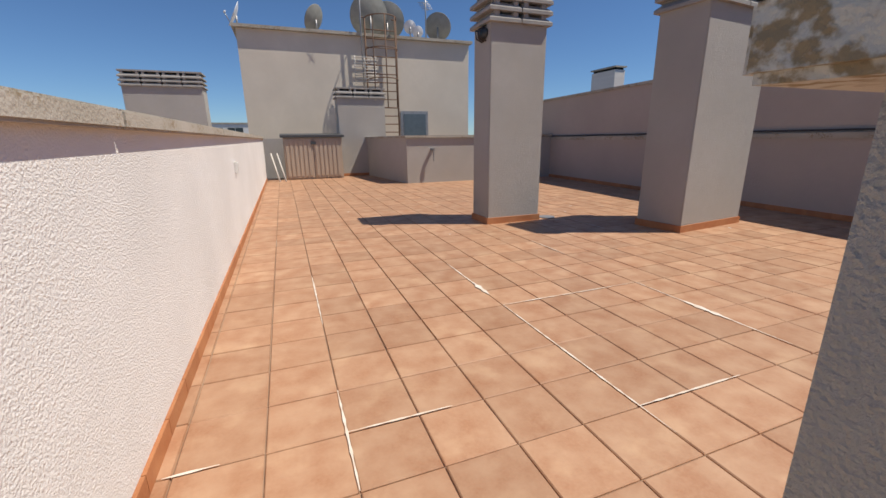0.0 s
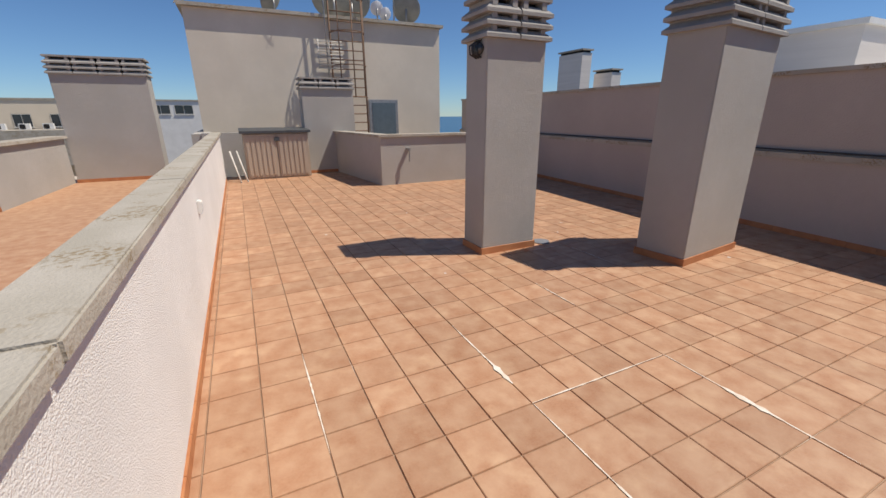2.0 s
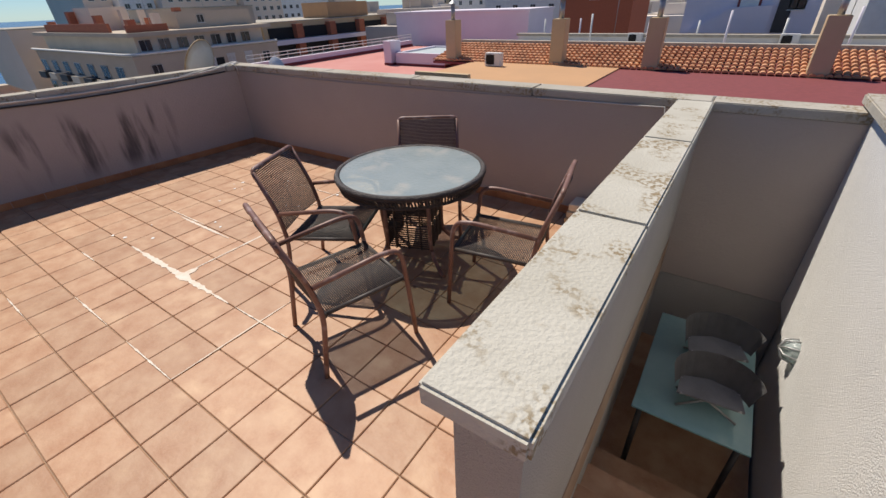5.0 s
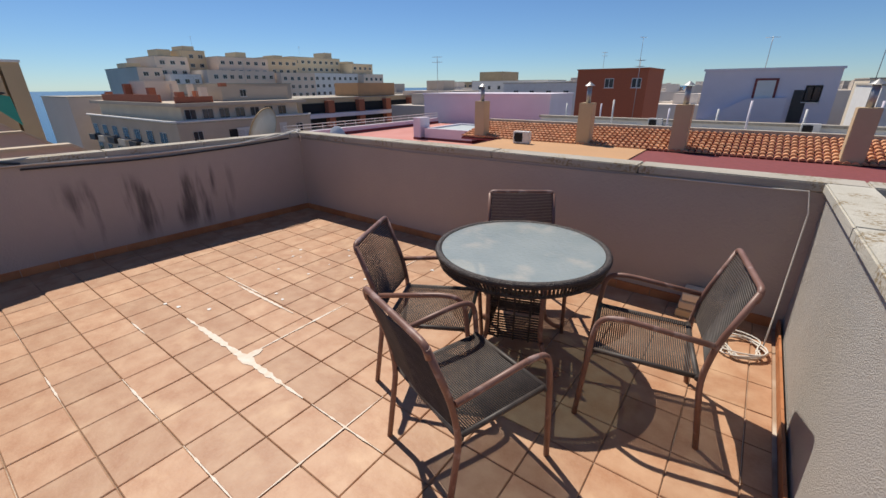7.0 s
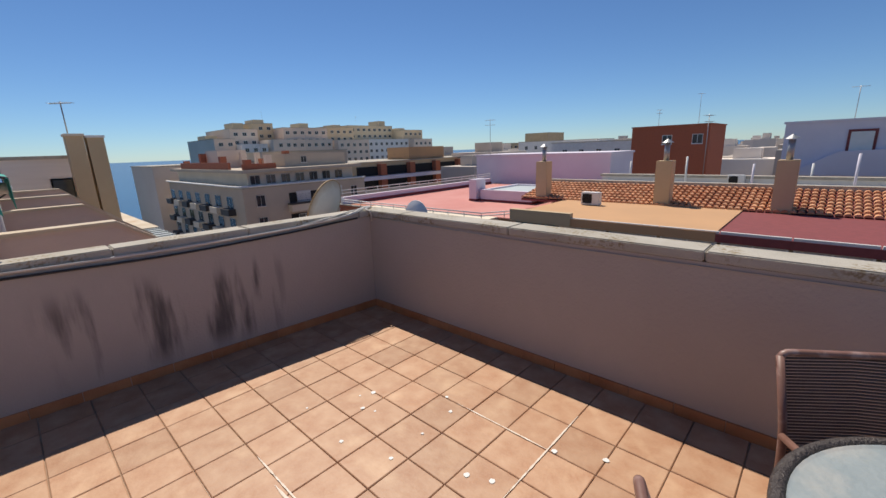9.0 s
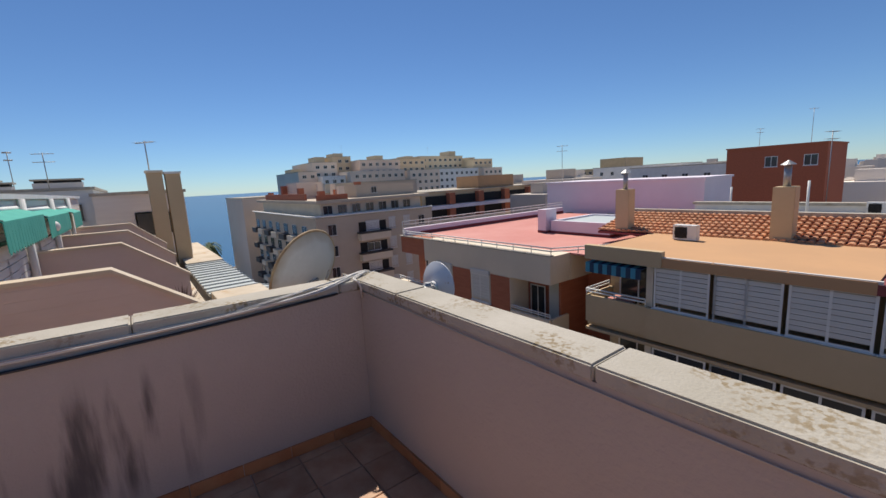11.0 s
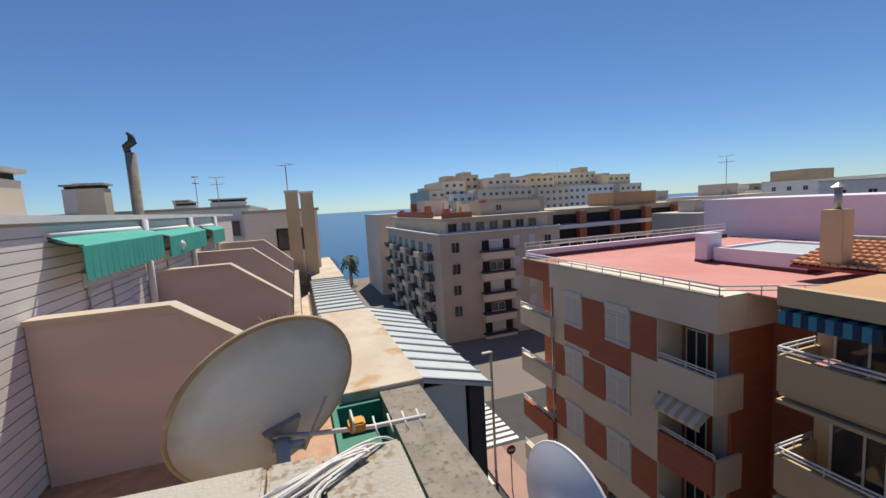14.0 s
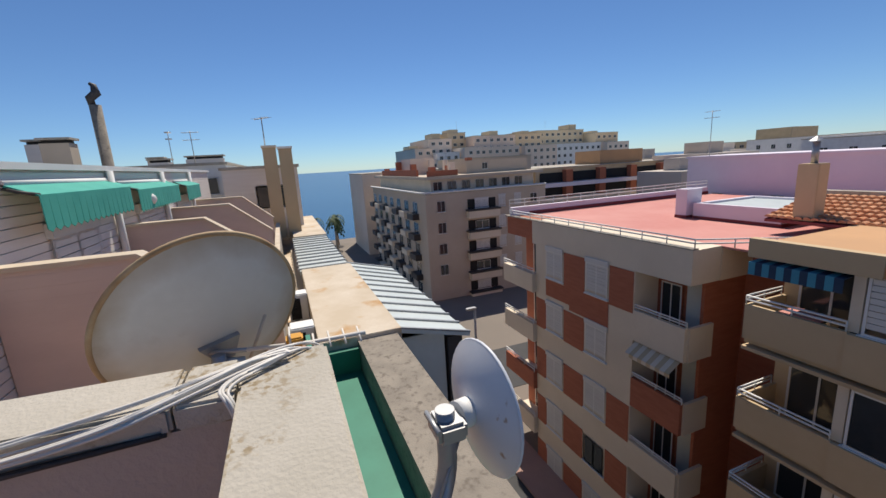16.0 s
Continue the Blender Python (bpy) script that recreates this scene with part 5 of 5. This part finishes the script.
plant = thing("spiky_plant", "dark reddish spiky plant in a clay pot on the terrace", "plant", (14.9, -1.25, TF))
bm = bmesh.new()
bmesh.ops.create_cone(bm, cap_ends=True, segments=20, radius1=0.16, radius2=0.22, depth=0.36, matrix=Matrix.Translation((0, 0, 0.18)))
part("pot", bm, SKIRT, plant)
bm = bmesh.new()
blades = random.Random(31)
for i in range(60):
    a, lean, ln = i * 2.399, blades.uniform(0.1, 0.9), blades.uniform(0.5, 0.85)
    d, side = Vector((math.cos(a) * lean, math.sin(a) * lean, 1)).normalized(), Vector((-math.sin(a), math.cos(a), 0)) * 0.014
    o = Vector((math.cos(a) * 0.04, math.sin(a) * 0.04, 0.36))
    mid, tip = o + d * ln * 0.6, o + d * ln + Vector((math.cos(a), math.sin(a), -0.6)) * lean * 0.12
    bm.faces.new([bm.verts.new(q) for q in (o - side, o + side, mid + side, mid - side)])
    bm.faces.new([bm.verts.new(q) for q in (mid - side, mid + side, tip)])
part("leaves", bm, mat("dark_red_leaf", (0.09, 0.045, 0.04), 0.6, (0.13, 0.07, 0.05), 12), plant)

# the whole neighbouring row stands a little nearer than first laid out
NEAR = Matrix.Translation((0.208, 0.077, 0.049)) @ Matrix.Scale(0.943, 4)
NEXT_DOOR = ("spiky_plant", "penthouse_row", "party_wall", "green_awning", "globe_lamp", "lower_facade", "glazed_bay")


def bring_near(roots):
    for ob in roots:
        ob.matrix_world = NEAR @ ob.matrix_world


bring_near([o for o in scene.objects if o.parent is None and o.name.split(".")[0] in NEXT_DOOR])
for ax in (15.6, 13.3):
    aircon((ax, -1.64, -2.02), 270).scale = (0.52, 1.3, 1.25)

# ---- distant town roofs ----
TOWN = mat("town_render", (0.55, 0.46, 0.37), 0.9, (0.66, 0.60, 0.54), 0.05, vary=0.35)
g5 = random.Random(21)
verts, faces = [], []
for i in range(420):
    x, y = g5.uniform(-260, 150), -g5.uniform(72, 480)
    if -30 < x < 60 and y > -110:
        continue
    w, d, z = g5.uniform(7, 16), g5.uniform(7, 14), g5.uniform(-7, 0.6) + (g5.random() < 0.12) * 3.0
    for (w2, d2, za, zb) in ((w, d, ST, z), (w * 0.35, d * 0.4, z, z + 2.4)):
        b = len(verts)
        verts += [(x + sx * w2 / 2, y + sy * d2 / 2, zz) for zz in (za, zb) for sx, sy in ((-1, -1), (1, -1), (1, 1), (-1, 1))]
        faces += [tuple(b + k for k in f) for f in ((4, 5, 6, 7), (0, 1, 5, 4), (1, 2, 6, 5), (2, 3, 7, 6), (3, 0, 4, 7))]
me = bpy.data.meshes.new("distant_town")
me.from_pydata(verts, [], faces)
me.materials.append(TOWN)
tagged(new("distant_town", me), "far flat-roofed houses of the town", "houses", kind="stuff")

# ---- street furniture ----
lampp = thing("street_lamp", "tall grey street lamp post", "street lamp", (28.5, -12.6, ST))
part("post", tube(bmesh.new(), [(0, 0, 0), (0, 0, 8.2)], 0.09, 8), STEEL, lampp)
part("head", B(-0.15, 0.15, -0.1, 0.6, 8.15, 8.3, bevel=0.03), STEEL, lampp)
sign = thing("no_entry_sign", "round red no entry sign on a pole", "sign", (26.5, -12.7, ST + 0.15))
part("pole", tube(bmesh.new(), [(0, 0, 0), (0, 0, 2.6)], 0.04, 8), STEEL, sign)
bm = bmesh.new()
bmesh.ops.create_cone(bm, cap_ends=True, segments=24, radius1=0.3, radius2=0.3, depth=0.03, matrix=Matrix.Translation((-0.05, 0, 2.6)) @ Matrix.Rotation(math.pi / 2, 4, "Y"))
part("disc", bm, mat("sign_red", (0.5, 0.02, 0.02), 0.4), sign)
part("bar", B(-0.075, -0.068, -0.2, 0.2, 2.54, 2.66), WHITE, sign)


def palm(at, h):
    t = thing("palm_tree", "palm tree on the sea front", "tree", at, 0, "sea front palms")
    part("trunk", tube(bmesh.new(), [(0, 0, 0), (0.1, 0, h * .5), (0, 0.1, h)], [0.3, 0.2, 0.18], 8), TAUPE, t)
    bm = bmesh.new()
    for i in range(26):
        a, up = i * 2.399, 0.9 - (i % 7) * 0.25
        for j in range(6):
            s, e = j / 6, (j + 1) / 6
            def at_(u, side):
                r = 2.2 * u
                return (r * math.cos(a) - side * math.sin(a) * 0.25, 0.1 + r * math.sin(a) + side * math.cos(a) * 0.25, h + up * r - 0.55 * r * r - abs(side) * 0.15)
            bm.faces.new([bm.verts.new(at_(s, 0)), bm.verts.new(at_(e, 0.0)), bm.verts.new(at_(e, 1)), bm.verts.new(at_(s + .1, 1))])
            bm.faces.new([bm.verts.new(at_(s, 0)), bm.verts.new(at_(e, 0.0)), bm.verts.new(at_(e, -1)), bm.verts.new(at_(s + .1, -1))])
    part("crown", bm, LEAF, t)


for x, y in ((98, -12), (101, -8), (104, -13)):
    palm((x, y, ST), 5 + (x % 3))


def car(at, rz, m, label):
    t = thing("parked_car", label, "car", at, rz, "parked cars")
    part("body", prism(bmesh.new(), [(0, .35), (0, .75), (.25, .85), (.9, .92), (1.4, 1.4), (3.2, 1.42), (3.9, .95), (4.1, .8), (4.1, .35)], -0.85, 0.85, "y"), m, t)
    part("windows", prism(bmesh.new(), [(1.0, .95), (1.45, 1.36), (3.15, 1.38), (3.7, .97)], -0.86, 0.86, "y"), GLASS, t)
    for x in (0.8, 3.25):
        for y in (-0.8, 0.8):
            part("wheel", tube(bmesh.new(), [(x, y - .1, .32), (x, y + .1, .32)], 0.32, 14), CABLE_D, t)


car((19.0, -6.9, ST + 0.02), 0, WHITE, "white parked car by the kerb")
car((24.6, -6.9, ST + 0.02), 0, STEEL, "grey parked car by the kerb")
car((45, -11.3, ST + 0.02), 0, CABLE_D, "dark parked car by the kerb")

# ---- dishes and cables at the terrace corner ----
big = thing("satellite_dish", "large weathered grey satellite dish with rusty rim", "satellite dish", (7.36, -1.71, 1.09))
Rm = pose(0, 0, 0, 0, 70, 28)
d = part("reflector", disc_dish(bmesh.new(), 0.362, 0.066, 8, 48, 0.009), DISH_GREY, big)
d.matrix_local = Rm
rim = part("rim", tube(bmesh.new(), [(0.362 * math.cos(a), 0.362 * math.sin(a), 0.064) for a in np.linspace(0, 2 * math.pi, 65)[:-1]], 0.011, 8, True), mat("rusty_rim", (0.50, 0.38, 0.22), 0.7, (0.36, 0.22, 0.10), 9), big, "rust-stained rolled rim")
rim.matrix_local = Rm
bm = bmesh.new()
prism(bm, [(0.07, 0.07), (0.05, -0.08), (0.15, -0.06), (0.16, 0.0)], -0.03, -0.008)
bm.transform(Rm)
tube(bm, [Rm @ Vector((0.15, 0.03, -0.03)), Rm @ Vector((0.16, -0.08, -0.07))], 0.020, 10)
tube(bm, [Rm @ Vector((0.14, 0.0, -0.03)), Rm @ Vector((0.15, 0.0, -0.09))], 0.026, 8)
part("bracket", bm, STEEL, big)
part("rod", tube(bmesh.new(), [Rm @ Vector((0.22, -0.10, -0.05)), Rm @ Vector((-0.02, -0.17, -0.05))], 0.007, 6), OLDTOP, big, "pale rod with rusty end")
part("mast", tube(bmesh.new(), [(-0.04, 0.0, -2.3), (-0.04, 0.0, -0.1)], 0.025, 8), STEEL, big)
lnb = thing("yagi_antenna", "small white yagi antenna with yellow box", "antenna", (7.06, -1.65, 0.985))
part("boom", tube(bmesh.new(), [(0.04, 0.02, 0.0), (-0.01, -0.20, 0.0), (-0.03, -0.40, 0.005)], 0.009, 6), CABLE, lnb)
for i in range(4):
    c = Vector((-0.013 - i * 0.005, -0.21 - i * 0.055, 0.004))
    part("element", tube(bmesh.new(), [c + Vector((-0.045, 0, -0.012)), c + Vector((0.045, 0, 0.012))], 0.0042, 5), CABLE, lnb)
part("junction_box", B(-0.03, 0.03, -0.175, -0.115, -0.002, 0.035, bevel=0.006), YELLOW, lnb)
part("dipole", tube(bmesh.new(), arc([(-0.05, -0.13, 0.02), (-0.05, -0.13, 0.055), (0.05, -0.13, 0.055), (0.05, -0.13, 0.02)], 4, 0.015), 0.0042, 6), CABLE, lnb)
part("stub", tube(bmesh.new(), [(0.04, 0.02, 0.0), (0.088, 0.162, 0.0)], 0.009, 6), STEEL, lnb)
wd = thing("wifi_dish", "small white point-to-point dish on a bent galvanised pole", "satellite dish", (6.55, -2.33, 1.0))
Rw = pose(0.04, -0.085, -0.02, 92, 0, 4)
d = part("reflector", disc_dish(bmesh.new(), 0.185, 0.045, 6, 40, 0.005), DISH_WHITE, wd)
d.matrix_local = Rw
part("pole", tube(bmesh.new(), arc([(0.0, 0.0, 0.03), (0.0, 0.0, -0.17), (-0.10, 0.11, -0.25), (-0.16, 0.225, -0.27)], 6, 0.07), 0.026, 14), STEEL, wd)
bm = bmesh.new()
box(bm, -0.05, 0.05, -0.045, 0.035, -0.045, 0.008, bevel=0.01)
tube(bm, [(-0.05, 0.035, 0.0), (0.05, 0.035, 0.0)], 0.008, 6)
part("clamp", bm, STEEL, wd)
part("radio_unit", tube(bmesh.new(), [(0.02, -0.04, -0.015), (0.035, -0.09, -0.02)], 0.04, 14), WHITE, wd)
part("strut", tube(bmesh.new(), [(0.01, -0.05, -0.05), (-0.08, 0.09, -0.24)], 0.005, 5), STEEL, wd)

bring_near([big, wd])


def strand(name, pts, r, n, label, m=CABLE, spread=0.012, seed=1):
    g = random.Random(seed)
    root = thing(name, label, "cable", group="cables on the parapet")
    for k in range(n):
        off = Vector((g.uniform(-1, 1), g.uniform(-1, 1), g.uniform(-.2, .8))) * spread
        own = [Vector(p) + off + Vector((g.uniform(-1, 1), g.uniform(-1, 1), g.uniform(0, .5))) * spread * 0.7 for p in pts]
        part("cable", tube(bmesh.new(), arc(own, 7, 0.4), r, 6), m, root)
    return root


strand("cable_bundle", [(RW(1.4) - .025, 1.4, 1.045), (RW(0.2) - .03, 0.2, 1.02), (RW(-0.8) - .03, -0.8, 1.03), (6.53, -1.35, 1.075), (6.585, -1.56, 1.112), (6.69, -1.72, 1.118), (6.755, -1.84, 1.10), (6.77, -1.89, 1.0), (6.76, -1.90, 0.4)], 0.0042, 6, "bundle of pale cables along the coping", spread=0.014)
strand("cable_bundle", [(RW(-0.9) - .035, -0.9, 1.05), (6.56, -1.45, 1.112), (6.66, -1.66, 1.12), (6.70, -1.80, 1.116), (6.66, -1.74, 1.112), (6.57, -1.62, 1.11), (6.515, -1.655, 1.09), (6.52, -1.66, 0.98)], 0.0042, 3, "loop of pale cable on the corner coping", spread=0.010, seed=5)
strand("cable_bundle", [(RW(14) + 0.03, 14, 1.125), (RW(8) + 0.02, 8, 1.125), (RW(1.5) + 0.02, 1.6, 1.125), (RW(1.2) - .025, 1.2, 1.05)], 0.009, 5, "dark cables lying on the wall ledge", CABLE_D, seed=7)
strand("cable_bundle", [(RW(1.2) - .012, 1.2, 1.0), (RW(0.2) - .012, 0.2, 0.965), (RW(-0.8) - .012, -0.8, 0.99), (RW(-1.5) - .012, -1.5, 1.03)], 0.006, 4, "grey cables sagging below the coping", CABLE_D, 0.010, 11)
strand("cable_run", [(6.5, Y0 + .012, 1.03), (4.5, Y0 + .008, 1.0), (2.5, Y0 + .008, 1.01), (1.0, Y0 + .008, 1.04)], 0.003, 2, "thin cable fixed under the coping", STEEL, 0.003, 9)
for a, b in (((11.87, 1.2, 0.05), (11.87, 0.0, 0.52)), ((11.87, 1.2, -0.12), (11.87, -0.1, 0.46))):
    strand("wash_line", [a, lerp(a, b, 0.5), b], 0.007, 1, "thin white washing line", CABLE, 0.002)

for ax, ay, az, ah in ((160, -70, 13.6, 4), (60, -24, 0.05, 3), (80, -42, 2.2, 4), (10, -36, -1.0, 4.5), (-12, -55, 1.5, 4), (22, -66, 3.6, 2.5), (40, 5, 2.3, 2.6), (36, 3, 2.3, 2.2), (-10, 62, 3.3, 2.5), (-29, 63, 2.7, 2.4)):
    antenna((ax, ay, az), ah, (ax * 7) % 90, yagi=2 if ax < 100 else 1)

# ---- damp streaks, mortar and paint spots ----
def blot(cx, cy, w, h, seed, n=18):
    g = random.Random(seed)
    return [(cx + w * math.cos(2 * math.pi * k / n) * g.uniform(0.6, 1.1), cy + h * math.sin(2 * math.pi * k / n) * g.uniform(0.6, 1.1)) for k in range(n)]


def crack(name, pts, w, seed, label):
    """A ragged seam of mortar on the floor along points."""
    g = random.Random(seed)
    line = []
    for a, b in zip(pts, pts[1:]):
        n = max(2, int(math.hypot(b[0] - a[0], b[1] - a[1]) / 0.035))
        line += [lerp(a, b, i / n) for i in range(n)]
    line.append(pts[-1])
    bm = bmesh.new()
    prev = None
    for i, p in enumerate(line):
        q = line[min(i + 1, len(line) - 1)]
        o = line[max(i - 1, 0)]
        dx, dy = q[0] - o[0], q[1] - o[1]
        L = math.hypot(dx, dy) or 1
        k = w * g.uniform(0.35, 1.25) * min(1, 0.25 + 3 * min(i, len(line) - 1 - i) / len(line))
        pair = [bm.verts.new((p[0] - dy / L * s * k, p[1] + dx / L * s * k, 0.0030 + seed * 0.00006)) for s in (1, -1)]
        if prev:
            bm.faces.new((prev[0], prev[1], pair[1], pair[0]))
        prev = pair
    bmesh.ops.recalc_face_normals(bm, faces=bm.faces)
    return solid(name, bm, WHITE_MORTAR, label, "mortar stain", "structure")


P = 0.286
GX, GY = 2.776, 0.875
gx = lambda i: GX + i * P
gy = lambda j: GY + j * P
crack("mortar_seam", [(gx(1.3), gy(0)), (gx(6.6), gy(0))], 0.022, 3, "white mortar seam in the floor tiles")
crack("mortar_seam", [(gx(2.6), gy(0)), (gx(4.3), gy(0))], 0.034, 4, "white mortar seam in the floor tiles")
crack("mortar_seam", [(gx(3.55), gy(0)), (gx(3.55), gy(-0.45))], 0.03, 5, "white mortar seam in the floor tiles")
crack("mortar_seam", [(gx(4.4), gy(-1.9)), (gx(7.4), gy(-1.9))], 0.013, 6, "white mortar seam in the floor tiles")
crack("mortar_seam", [(gx(3.6), gy(0)), (gx(3.6), gy(-3.2))], 0.010, 7, "white mortar seam in the floor tiles")
for k, (i0, j0, i1, j1) in enumerate((
        (-4, 9, 0, 9), (-4, 9, -4, 4.4), (-4, 9.9, -4, 12.6), (0, 9, 0, 5.3), (-4, 5, -1.9, 5), (-10.1, 6, -9.5, 6), (-8, 6, -6.5, 6),
        (-8, 5, -8, 7), (-8, 9.5, -8, 13), (0, 2, 2, 2), (3, 2, 5, 2), (0, 1, 0, 2), (5.2, 3, 6.5, 3), (6.6, 1, 7.6, 1), (4, -6, 6.4, -6), (4, -7.4, 4, -4),
        (8.4, -2, 6, -2), (2, 17, 4, 17), (4, 17, 4, 14), (0, 12, 0, 14), (-1, 0, 1, 0), (0, -1, 0, 2), (2, 5, 3, 5))):
    crack("mortar_line", [(gx(i0), gy(j0)), (gx(i1), gy(j1))], 0.0055, 20 + k, "whitish mortar line between floor tiles")
crack("mortar_blob", [(gx(-4), gy(9.7)), (gx(-4), gy(10.7))], 0.020, 50, "white mortar patch on a tile joint")
crack("mortar_blob", [(gx(0), gy(6.4)), (gx(0), gy(7.6))], 0.020, 51, "white mortar patch on a tile joint")
crack("mortar_blob", [(gx(1.6), gy(18)), (gx(3.4), gy(18))], 0.030, 52, "white mortar patch on a tile joint")
g = random.Random(12)
spots = bmesh.new()
for k in range(34):
    x, y = (g.uniform(3.6, 5.4), g.uniform(-1.1, 0.9)) if k < 20 else (g.uniform(0.2, 6), g.uniform(1, 9))
    r = g.uniform(0.006, 0.019)
    vs = [spots.verts.new((x + r * math.cos(a) * g.uniform(.7, 1.2), y + r * math.sin(a) * g.uniform(.7, 1.2), 0.004)) for a in np.linspace(0, 2 * math.pi, 11)[:-1]]
    spots.faces.new(vs)
solid("paint_spots", spots, WHITE, "scattered white paint drips on the floor tiles", "paint drips", "stuff")

# ---- floor tiles ----
def tile_mesh(w, d):
    bm = box(bmesh.new(), 0, w, 0, d, -0.012, 0.0)
    top = [e for e in bm.edges if all(v.co.z > -0.001 for v in e.verts)]
    bmesh.ops.bevel(bm, geom=top, offset=0.004, segments=1, affect="EDGES")
    return mesh_of("floor_tile", bm, TILE)


J = 0.0052
single = tile_mesh(P - J, P - J)
verts, faces = [], []
jit = random.Random(2)
for i in range(-12, 20):
    for j in range(-11, 50):
        x0, y0 = gx(i) + J / 2, gy(j) + J / 2
        x1, y1 = x0 + P - J, y0 + P - J
        lo = LW(y0) if y0 > 1.3 else 0.94
        hi = RW(y0)
        cut = (max(x0, lo), min(x1, hi), max(y0, Y0), min(y1, 14.2))
        if y0 < 1.3 < y1 and x0 < 0.94 and x1 < 1.2:
            cut = (max(x0, LW(y0)), cut[1], max(y0, 1.34 if x1 > 0.74 else 1.26), cut[3])
        if cut[1] - cut[0] < 0.02 or cut[3] - cut[2] < 0.02:
            continue
        if x0 > 3.3 and y0 > 11.3:
            continue
        whole = cut == (x0, x1, y0, y1)
        dz = jit.uniform(-0.0012, 0.0012)
        if whole and y0 < 2.9:
            ob = new("floor_tile", single)
            ob.parent = floor
            ob.matrix_local = pose(x0, y0, dz, jit.uniform(-.15, .15), jit.uniform(-.15, .15), 0)
        else:
            b = len(verts)
            a0, a1, b0, b1 = cut
            e = 0.003
            verts += [(a0, b0, -0.009), (a1, b0, -0.009), (a1, b1, -0.009), (a0, b1, -0.009), (a0 + e, b0 + e, dz), (a1 - e, b0 + e, dz), (a1 - e, b1 - e, dz), (a0 + e, b1 - e, dz)]
            faces += [(b + 4, b + 5, b + 6, b + 7), (b, b + 1, b + 5, b + 4), (b + 1, b + 2, b + 6, b + 5), (b + 2, b + 3, b + 7, b + 6), (b + 3, b, b + 4, b + 7)]
me = bpy.data.meshes.new("floor_tiles")
me.from_pydata(verts, [], faces)
me.materials.append(TILE)
rest = new("floor_tiles", me)
rest.parent = floor
tagged(rest, "terracotta tiles towards the far end", kind="stuff")
